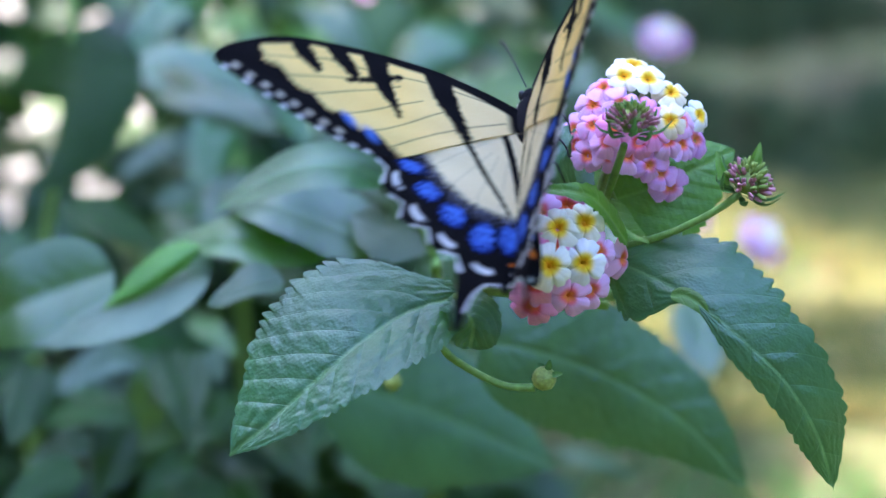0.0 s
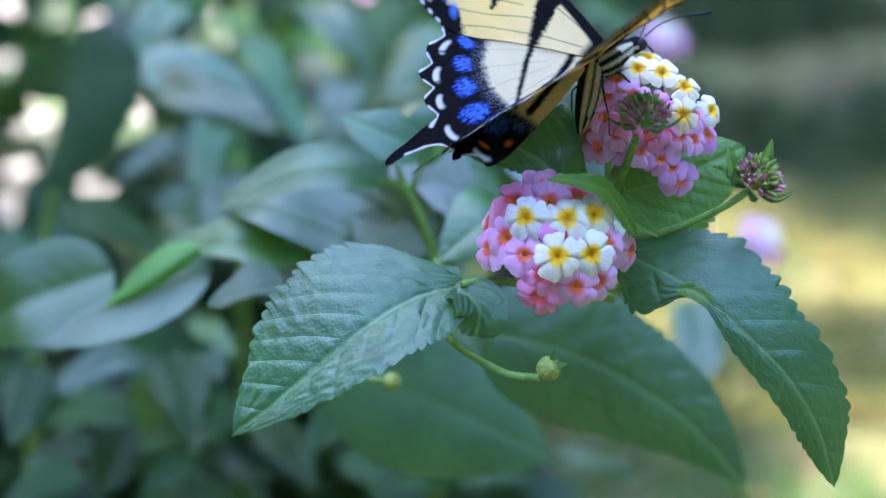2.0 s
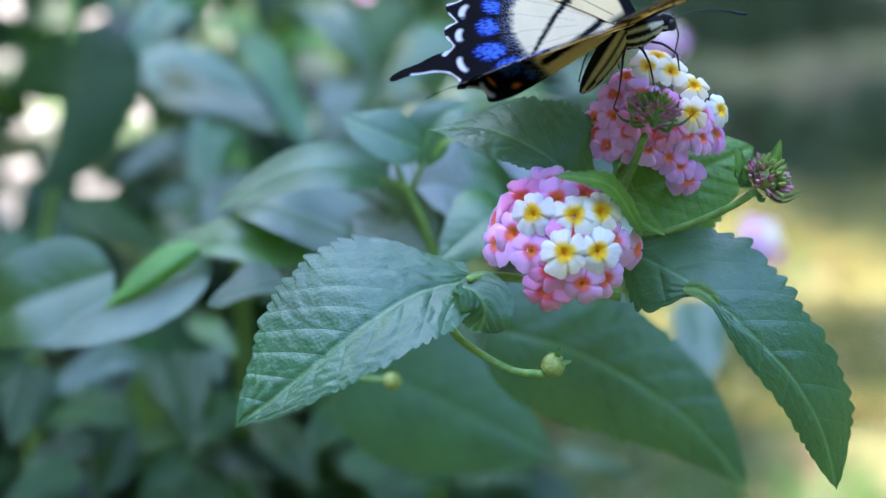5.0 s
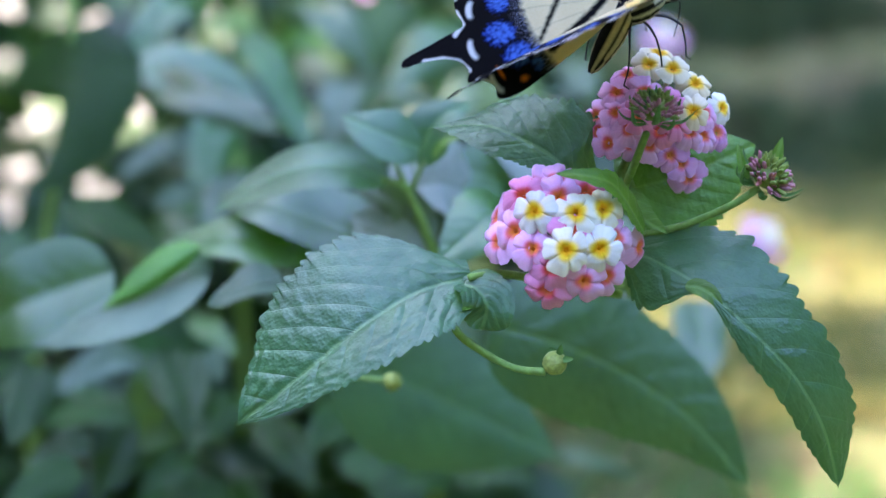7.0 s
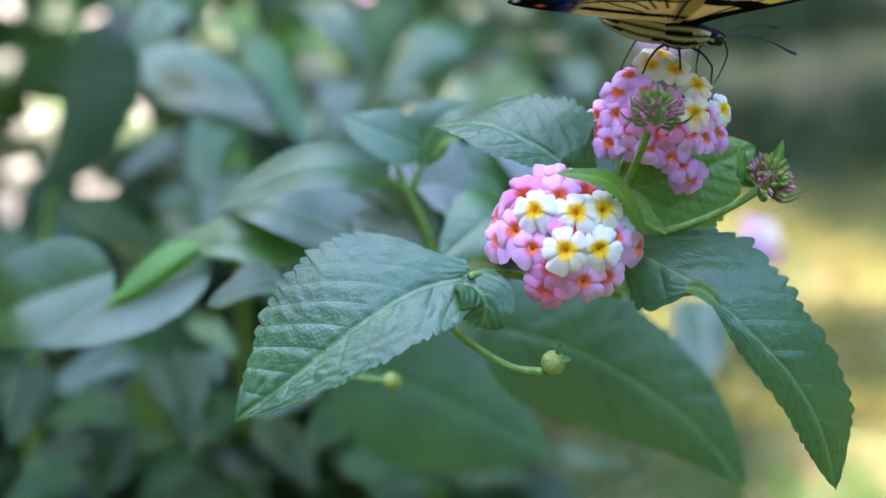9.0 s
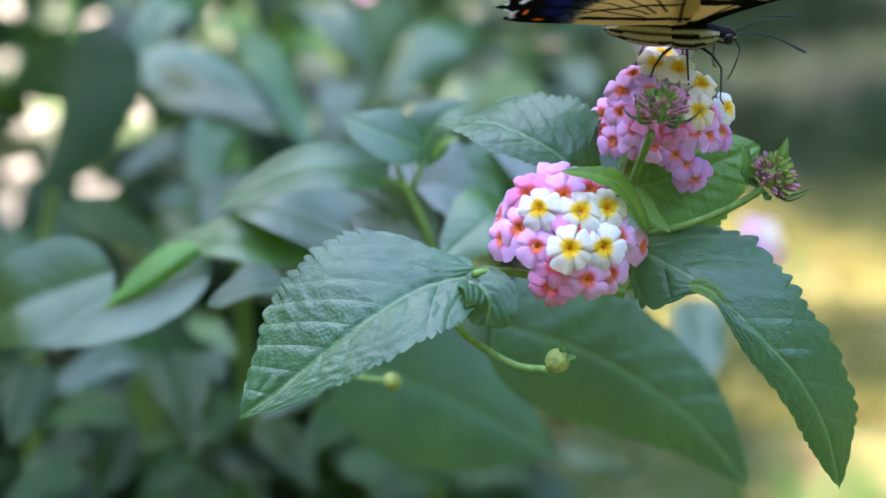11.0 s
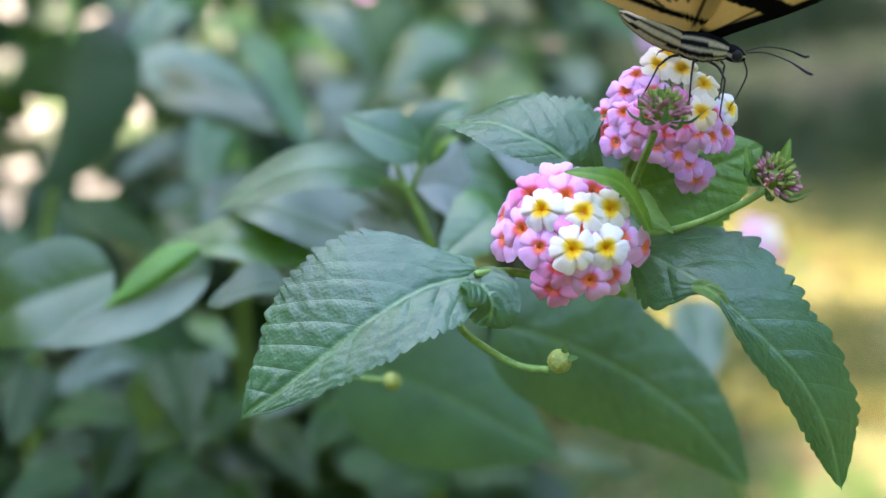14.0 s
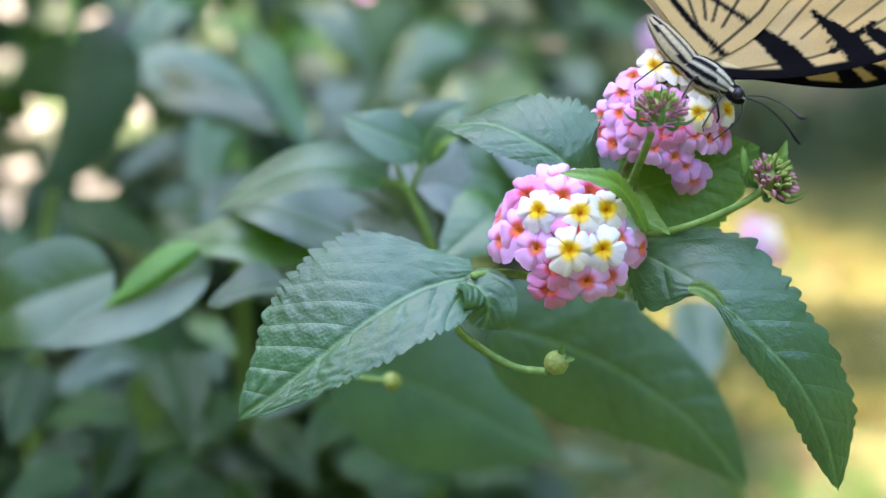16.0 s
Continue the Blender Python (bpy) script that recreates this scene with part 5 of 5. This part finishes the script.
    col = lay(col, step(0.75 - d + 0.4 * f, 0.3), BLACK)
    for k in (5, 8, 11, 14):
        d, _ = seg_dist(p, HIND[k:k + 3])
        col = lay(col, step(0.42 - d, 0.15), WHITISH)
    for line in (HIND[21:25], HIND[26:29]):
        d, _ = seg_dist(p, line)
        col = lay(col, step(0.5 - d, 0.15), WHITISH)
    return col


def wing_mesh(name, points, centre, pattern, side, lift):
    o = spline(points + [points[0]], 401)[:-1]
    n, rings = len(o), 80
    c = np.array(centre, dtype=float)
    q = np.linspace(0, 1, rings + 1)[1:]
    p = np.vstack([c[None]] + [c + (o - c) * k for k in q])
    up = fore_pattern if pattern == "fore" else hind_pattern
    z = lift + 0.5 * np.sin(p[:, 0] * 0.05 * math.pi) - 0.0009 * (p[:, 1] + 5) ** 2
    z += 0.14 * np.sin(p[:, 1] * 0.9 - p[:, 0] * 0.25) * np.clip(p[:, 0] / 15, 0, 1)
    fan = [(0, 1 + (j + 1) % n, 1 + j) for j in range(n)]
    ring = [(1 + i * n + j, 1 + i * n + (j + 1) % n, 1 + (i + 1) * n + (j + 1) % n, 1 + (i + 1) * n + j) for i in range(rings - 1) for j in range(n)]
    count = len(p)
    top = np.column_stack([p[:, 0] * side, p[:, 1], z + 0.05]) * 0.001
    low = np.column_stack([p[:, 0] * side, p[:, 1], z - 0.05]) * 0.001
    rim = [(1 + (rings - 1) * n + j, 1 + (rings - 1) * n + (j + 1) % n) for j in range(n)]
    faces = fan + ring + [tuple(i + count for i in f)[::-1] for f in fan + ring] + [(a, b, b + count, a + count) for a, b in rim]
    col = np.vstack([up(p, False), up(p, True)])
    return mesh_of(name, np.vstack([top, low]), faces, WING, attrs={"pigment": col})


fly = thing("swallowtail_butterfly", (0, 0, 0), "yellow swallowtail butterfly with black stripes and blue hindwing patches", "butterfly")


def striped(verts, centre_z, bands, pale):
    """Pale fur with black bands that run along the body. bands: pairs of degrees from the back to the belly."""
    v = np.asarray(verts)
    a = np.degrees(np.abs(np.arctan2(v[:, 0], v[:, 2] - centre_z)))
    dark = np.zeros(len(v), dtype=bool)
    for lo, hi in bands:
        dark |= (a >= lo) & (a <= hi)
    return np.where(dark[:, None], np.array((0.010, 0.009, 0.010)), np.array(pale))


def loft(rings, sides=28):
    """A body of elliptic cross-sections: rows of y, centre z, half width, half height, in millimetres."""
    r = spline(rings, 36)
    a = np.linspace(0, 2 * np.pi, sides, endpoint=False)
    v = np.array([(hw * math.sin(t), y, z + hh * math.cos(t)) for y, z, hw, hh in r for t in a])
    n = len(r)
    faces = [(i * sides + j, i * sides + (j + 1) % sides, (i + 1) * sides + (j + 1) % sides, (i + 1) * sides + j) for i in range(n - 1) for j in range(sides)]
    faces += [tuple(range(sides))[::-1], tuple((n - 1) * sides + j for j in range(sides))]
    return v, faces, r


WINGS = {}


def butterfly():
    for side in (-1, 1):
        for key, pts, centre, lift in (("fore", FORE, (27, 3), 0.35), ("hind", HIND, (14.2, -20), 0.0)):
            me = wing_mesh(key + "wing", pts, centre, key, side, lift)
            WINGS[side, key] = under(new(key + "wing", me), fly)
            tagged(WINGS[side, key], "yellow forewing with black tiger stripes" if key == "fore" else "cream hindwing with blue patches and a black tail")
    v, f, r = loft([(-3.0, -1.4, 1.4, 1.6), (-0.8, -1.4, 2.6, 2.8), (2.5, -1.4, 2.9, 3.1), (5.4, -1.3, 2.3, 2.5), (7.6, -1.3, 1.3, 1.5)])
    rng = np.random.RandomState(4)
    col = striped(v, -1.4, ((0, 42), (62, 82), (102, 120), (140, 158)), (0.44, 0.40, 0.28))
    v = v * (1 + 0.035 * rng.uniform(-1, 1, (len(v), 1)))
    part("thorax", (v * 0.001, f), FUR, fly, "furry black and cream thorax", {"pigment": col})
    v, f, r = loft([(1.8, 0, 1.9, 2.1), (-1.5, 0, 2.5, 2.6), (-5, -0.1, 2.5, 2.6), (-8.5, 0, 2.0, 2.1), (-11.4, 0.1, 1.2, 1.3), (-12.8, 0.3, 0.4, 0.5)])
    col = striped(v, 0, ((0, 28), (56, 76), (102, 117), (146, 162)), (0.40, 0.33, 0.20))
    v[:, 0] *= 1 + 0.025 * np.sin(v[:, 1] * 4.2)
    v[:, 2] *= 1 + 0.025 * np.sin(v[:, 1] * 4.2)
    v = v * (1 + 0.012 * rng.uniform(-1, 1, (len(v), 1)))
    WINGS["abdomen"] = part("abdomen", (v * 0.001, f), FUR, fly, "cream abdomen with black stripes", {"pigment": col})
    v, f, r = loft([(7.0, -1.4, 1.1, 1.3), (8.4, -1.5, 1.6, 1.7), (10.0, -1.7, 1.3, 1.4), (11.2, -1.9, 0.5, 0.6)])
    head = part("head", (v * 0.001, f), FUR, fly, "black head with pale sides", {"pigment": striped(v, -1.5, ((0, 84), (108, 180)), (0.36, 0.33, 0.24))})
    for side in (-1, 1):
        part("eye", blob((side * 0.0014, 0.0095, -0.0016), ((0.0008, 0, 0), (0, 0.0011, 0), (0, 0, 0.0012)), 14, 10), CHITIN, head)
        a = [(side * 0.6, 11, -0.8), (side * 2.2, 14.5, 0.4), (side * 4.2, 19, 0.2), (side * 5.8, 22.5, -0.8), (side * 6.8, 23.6, -0.8)]
        part("antenna", tube(np.array(a) * 0.001, [0.00013, 0.00013, 0.00014, 0.00030, 0.00030], 8, 30), CHITIN, fly, "thin black antenna with a clubbed tip")
        for y, ky, fy in ((4.5, 8, 8.5), (1.5, 1.5, 2.5), (-1.5, -5, -7)):
            knee = (side * 5.5, ky, -5.5)
            foot = (side * 6.0, fy, -12.5)
            leg = join(tube(np.array([(side * 1.5, y, -3.6), (side * 3.4, (y + ky) / 2, -3.9), knee]) * 0.001, [0.0003, 0.00026, 0.0002], 8, 12),
                       tube(np.array([knee, (side * 6.2, (ky + fy) / 2, -9.2), foot]) * 0.001, [0.0002, 0.00016, 0.00014], 8, 12),
                       tube(np.array([foot, (side * 6.6, fy + 0.8, -13.4)]) * 0.001, [0.00016, 0.00012], 6, 4))
            part("leg", leg, CHITIN, fly)
    part("proboscis", tube(np.array([(0, 11, -2.4), (0, 12.2, -5), (0, 11.5, -9), (0, 10.5, -12)]) * 0.001, [0.0002, 0.00016, 0.00013, 0.0001], 8, 18), CHITIN, fly)


butterfly()


# ---- lawn ----
def scatter(name, count, box, size, mat, label, category, seed, upright):
    """Many small blades or fallen leaves, folded along the middle, on the ground."""
    rng = np.random.RandomState(seed)
    verts, faces = [], []
    for i in range(count):
        x, y = rng.uniform(box[0], box[1]), rng.uniform(box[2], box[3])
        if noise.noise((x * 3.1, y * 3.1, seed)) < -0.15 and upright > 0.3:
            continue
        ln = size * rng.uniform(0.5, 1.5)
        a = rng.uniform(0, 6.28)
        el = rng.uniform(0.2, 1.2) * upright
        d = np.array((math.cos(a) * math.cos(el), math.sin(a) * math.cos(el), math.sin(el)))
        s = np.array((-math.sin(a), math.cos(a), rng.uniform(-0.3, 0.3))) * ln * (0.10 if upright > 0.7 else 0.28)
        b = np.array((x, y, 0.02 * noise.noise((x * 1.7, y * 1.7, 0)) + 0.003))
        lift = np.array((0, 0, ln * 0.08))
        k = len(verts)
        verts += [b, b + d * ln * 0.5 + s + lift, b + d * ln * 0.5, b + d * ln * 0.5 - s + lift, b + d * ln + (0, 0, -ln * 0.15 * el)]
        faces += [(k, k + 2, k + 1), (k, k + 3, k + 2), (k + 1, k + 2, k + 4), (k + 2, k + 3, k + 4)]
    ob = new(name, mesh_of(name, verts, faces, mat))
    tagged(ob, label, category, kind="stuff")


# mossy yellow, brighter than the lawn to stand for the sun patch
GRASS_SUNLIT = blade_material("grass_blade_sunlit", [(0.0, (0.06, 0.09, 0.025)), (0.45, (0.18, 0.18, 0.04)), (0.8, (0.34, 0.28, 0.08)), (1.0, (0.44, 0.36, 0.16))], 0.3)
WEED = blade_material("weed_leaf", [(0.0, (0.03, 0.09, 0.02)), (1.0, (0.09, 0.19, 0.04))], 0.3)
# green ground cover, darkened in colour to stand for shade
IVY_SHADED = blade_material("ivy_leaf_shaded", [(0.0, (0.010, 0.028, 0.006)), (0.85, (0.032, 0.066, 0.015)), (1.0, (0.08, 0.06, 0.03))], 0.2)
LITTER = blade_material("dry_leaf", [(0.0, (0.12, 0.07, 0.03)), (0.5, (0.27, 0.18, 0.09)), (1.0, (0.44, 0.36, 0.20))], 0.15)
scatter("lawn_grass", 16000, (-1.6, 1.9, 1.2, 2.6), 0.028, WEED, "short patchy green lawn grass", "grass", 11, 0.9)
scatter("lawn_weeds", 9000, (-1.6, 1.9, 1.2, 2.6), 0.022, WEED, "small green broadleaf weeds in the lawn", "weeds", 12, 0.5)
scatter("sunny_grass", 70000, (0.05, 1.5, 1.9, 2.56), 0.020, GRASS_SUNLIT, "yellowish mossy lawn grass, brighter in colour to stand for a patch of sun", "grass", 15, 0.7)
scatter("ground_ivy", 42000, (-0.2, 2.2, 2.50, 4.8), 0.030, IVY_SHADED, "dark green low ground cover, coloured darker still to stand for shade", "ground cover", 14, 0.6)
scatter("leaf_litter", 14000, (-1.6, 1.9, 1.2, 4.0), 0.020, LITTER, "dry brown fallen leaves on the soil", "leaf litter", 13, 0.2)


# ---- the unseen tree, added to shade the place ----
def unseen_shade_tree():
    rng = np.random.RandomState(21)
    aim = np.array((0.6, 1.65, 0.0))
    sd = np.array(SUN_DIR)
    centre = aim + sd * 8.0
    e1 = unit(np.cross(sd, (0, 0, 1)))
    e2 = np.cross(e1, sd)
    crotch = np.array((0.6, -1.4, 0.0)) + sd * 7.6
    foot = Vector((crotch[0] - 0.2, crotch[1] - 0.3, 0))
    tree = thing("unseen_shade_tree", foot, "unseen leafy broad tree with a brown trunk, added to shade the shrub and lawn", "tree")
    part("trunk", tube([foot, foot + Vector((0.1, 0.05, 2.2)), tuple(crotch - np.array((0.05, 0.1, 1.6))), tuple(crotch)], [0.28, 0.2, 0.15, 0.06], 14, 30, 0.05), BARK, tree)
    for k in range(7):
        a = k * 0.9
        tip = crotch + (e1 * math.cos(a) + e2 * math.sin(a)) * 1.5
        part("limb", tube([tuple(crotch - np.array((0.05, 0.1, 1.6))), tuple((crotch + tip) / 2 - np.array((0, 0, 0.4))), tuple(tip)], [0.07, 0.04, 0.015], 8, 14), BARK, tree)
    gaps = SUN_GAPS
    verts, faces = [], []
    for i in range(60000):
        r, a = 5.0 * math.sqrt(rng.uniform()), rng.uniform(0, 6.28)
        p = centre + e1 * r * math.cos(a) + e2 * r * math.sin(a) + sd * rng.uniform(-0.5, 0.9)
        g = p - sd * (p[2] / sd[2])
        if any(((g[0] - x) / rx) ** 2 + ((g[1] - y) / ry) ** 2 < 1 for x, y, rx, ry in gaps):
            continue
        if ((g[0] - 0.6) / 2.5) ** 2 + ((g[1] - 1.3) / 4.6) ** 2 > 1 + 0.25 * noise.noise((math.cos(a) * 2, math.sin(a) * 2, 5)):
            continue
        d, s = unit(rng.normal(size=3)), unit(rng.normal(size=3))
        s = unit(np.cross(d, s))
        ln = rng.uniform(0.15, 0.27)
        k = len(verts)
        verts += [p, p + d * ln * 0.5 + s * ln * 0.3, p + d * ln, p + d * ln * 0.5 - s * ln * 0.3]
        faces.append((k, k + 1, k + 2, k + 3))
    tagged(part("crown", (np.array(verts), faces), CROWN, tree), kind="stuff")


# openings cut in the unseen crown so sun lands on chosen patches
SUN_GAPS = [(0.31, 2.275, 0.40, 0.285), (-0.85, 3.0, 1.1, 0.85), (0.40, 0.99, 0.24, 0.18), (0.42, 1.80, 0.34, 0.15), (0.30, 1.55, 0.24, 0.13), (0.62, 1.66, 0.22, 0.12)] + [(x, y, 0.15, 0.13) for x, y in (
    (0.28, 0.79), (0.23, 0.79), (0.36, 0.84), (0.33, 0.84), (0.25, 0.84), (0.40, 0.84), (0.43, 0.73), (0.31, 0.79), (0.49, 0.73), (0.42, 0.62), (0.51, 0.51))]
unseen_shade_tree()


# ---- what moves ----
def sway(dx, dy, roll):
    """The branch's place, shifted across the view by millimetres and turned about its joint."""
    pivot = Vector((0.0368, 0.3656, 0.8778))
    right, up, back = Vector((1.000, 0.000, 0.000)), Vector((0.000, 0.407, 0.914)), Vector((0.000, -0.914, 0.407))
    turn = Matrix.Translation(pivot) @ Matrix.Rotation(radians(roll), 4, back) @ Matrix.Translation(-pivot)
    return Matrix.Translation((right * dx + up * dy) * 0.001) @ turn @ Matrix.Translation(FOOT)


SWAY = [(0, -4.13, -2.60, 3.93), (0.5, -6.06, -2.00, 4.36), (1, -3.26, -0.56, 2.70), (1.5, -2.57, -0.64, 2.20), (2, -2.85, -1.10, 2.18), (2.5, -2.33, -0.96, 2.08), (3, -2.20, -1.53, 1.87), (3.5, -2.00, -0.18, 1.86), (4, -1.89, -0.83, 1.53), (6.5, -1.71, -0.67, 1.10), (7, -1.43, -0.28, 1.19), (7.5, -1.36, -0.29, 1.00), (8, -1.16, 0.27, 0.55), (8.5, -1.27, 0.12, 0.42), (9, -1.57, -0.37, 0.59), (11.5, -0.59, 0.01, 0.53), (12, -0.53, -0.16, 0.59), (12.5, -0.21, -0.14, 0.38), (13, -0.62, 0.30, -0.05), (13.5, -0.21, -0.18, 0.37), (14, -0.33, -0.15, 0.40), (14.5, 0.00, -0.00, -0.00), (15, -0.81, -0.49, 0.43), (15.5, 0.07, -0.18, -0.16), (16, -0.95, -0.41, 0.42)]

# seconds, thorax, way forward, way up; in degrees: lift of the left and right wings, bend of the abdomen, sweep of the forewings
FLIGHT = [
    (0.0, (0.0154, 0.3687, 0.9108), (0.091, 0.864, 0.496), (-0.232, -0.466, 0.854), 31, 62, 50, -11),
    (0.2, (0.0121, 0.3668, 0.9141), (0.421, 0.657, 0.625), (-0.265, -0.570, 0.778), -7, 60, 50, -8),
    (0.5, (0.0122, 0.3640, 0.9146), (0.458, 0.600, 0.656), (-0.492, -0.443, 0.749), -6, 45, 44, -6),
    (0.7, (0.0183, 0.3499, 0.9244), (0.467, 0.555, 0.689), (-0.718, -0.216, 0.661), 28, 13, 50, -2),
    (1.0, (0.0231, 0.3600, 0.9217), (0.392, 0.483, 0.783), (-0.748, -0.328, 0.577), 26, 2, 50, -1),
    (1.2, (0.0231, 0.3568, 0.9235), (0.379, 0.568, 0.731), (-0.759, -0.262, 0.597), 19, -6, 50, -4),
    (1.5, (0.0273, 0.3722, 0.9249), (0.626, 0.626, 0.465), (-0.434, -0.216, 0.875), 11, 15, 50, -2),
    (2.0, (0.0303, 0.3852, 0.9192), (0.787, 0.549, 0.281), (-0.335, -0.002, 0.942), 33, 25, 55, -17),
    (2.5, (0.0324, 0.3897, 0.9177), (0.855, 0.469, 0.223), (-0.079, -0.307, 0.948), 40, 66, 52, 11),
    (3.0, (0.0323, 0.3900, 0.9166), (0.825, 0.443, 0.350), (-0.024, -0.592, 0.806), 43, 92, 50, 28),
    (3.5, (0.0330, 0.3856, 0.9258), (0.618, 0.630, 0.471), (-0.278, -0.386, 0.880), 12, 39, 50, -3),
    (4.0, (0.0350, 0.3843, 0.9263), (0.867, 0.488, 0.100), (-0.009, -0.186, 0.983), 12, 37, 50, -15),
    (6.5, (0.0356, 0.3817, 0.9249), (0.828, 0.528, 0.190), (-0.070, -0.239, 0.968), 29, 40, 50, -10),
    (7.0, (0.0361, 0.3844, 0.9302), (0.815, 0.542, 0.206), (-0.075, -0.253, 0.965), 36, 38, 50, -12),
    (7.5, (0.0414, 0.3863, 0.9344), (0.815, 0.542, 0.206), (-0.075, -0.253, 0.965), 36, 38, 50, -12),
    (8.0, (0.0408, 0.3885, 0.9240), (0.985, 0.118, -0.125), (0.136, -0.087, 0.987), 80, 42, -8, 13),
    (8.5, (0.0411, 0.3883, 0.9237), (0.985, 0.118, -0.125), (0.136, -0.087, 0.987), 80, 42, -8, 13),
    (9.0, (0.0447, 0.3887, 0.9245), (0.985, 0.118, -0.125), (0.136, -0.087, 0.987), 80, 42, -8, 13),
    (11.5, (0.0458, 0.3851, 0.9251), (1.000, 0.006, -0.008), (0.009, -0.270, 0.963), 80, 51, -4, 11),
    (12.0, (0.0451, 0.3849, 0.9247), (1.000, 0.006, -0.008), (0.009, -0.270, 0.963), 80, 51, -4, 11),
    (12.5, (0.0465, 0.3861, 0.9231), (0.990, 0.063, -0.124), (0.116, 0.112, 0.987), 80, 45, -12, 20),
    (13.0, (0.0463, 0.3862, 0.9233), (0.990, 0.063, -0.124), (0.116, 0.112, 0.987), 80, 45, -12, 20),
    (13.5, (0.0463, 0.3862, 0.9233), (0.990, 0.063, -0.124), (0.116, 0.112, 0.987), 80, 45, -12, 20),
    (14.0, (0.0476, 0.3832, 0.9241), (0.978, -0.126, -0.165), (0.172, 0.047, 0.984), 80, 56, -15, 23),
    (14.2, (0.0498, 0.3828, 0.9196), (0.832, -0.406, -0.378), (0.546, 0.477, 0.689), 63, 84, -23, 27),
    (14.3, (0.0498, 0.3828, 0.9196), (0.832, -0.406, -0.378), (0.546, 0.477, 0.689), 63, 100, -23, 27),
    (14.5, (0.0498, 0.3828, 0.9196), (0.832, -0.406, -0.378), (0.546, 0.477, 0.689), 63, 100, -23, 27),
    (15.0, (0.0498, 0.3832, 0.9188), (0.806, -0.445, -0.390), (0.584, 0.495, 0.643), 63, 95, -18, 29),
    (15.5, (0.0505, 0.3832, 0.9189), (0.806, -0.445, -0.390), (0.584, 0.495, 0.643), 63, 95, -18, 29),
    (16.0, (0.0500, 0.3831, 0.9186), (0.806, -0.445, -0.390), (0.584, 0.495, 0.643), 63, 95, -18, 29),
]


def motions():
    walk(branch, [(t, sway(dx, dy, roll)) for t, dx, dy, roll in SWAY])
    body, belly = [], []
    beats = {key: [] for key in WINGS if key != "abdomen"}
    for t, p, f, d, left, right, bend, sweep in FLIGHT:
        f, d = Vector(f).normalized(), Vector(d)
        x = f.cross(d).normalized()
        z = x.cross(f)
        body.append((t, Matrix.Translation(p) @ Matrix((x, f, z)).transposed().to_4x4()))
        for side, lift in ((-1, left), (1, -right)):
            beats[side, "hind"].append((t, pose(0, 0, 0, 0, lift, 0) @ pose(0, 0, 0, 0, 0, side * sweep * 0.85)))
            beats[side, "fore"].append((t, pose(0, 0, 0, 0, lift, 0) @ pose(0, 0, 0, 0, 0, side * sweep)))
        belly.append((t, pose(0, -0.002, -0.0014, bend, 0, 0)))
    walk(fly, body)
    for key, rows in beats.items():
        walk(WINGS[key], rows)
    walk(WINGS["abdomen"], belly)


motions()
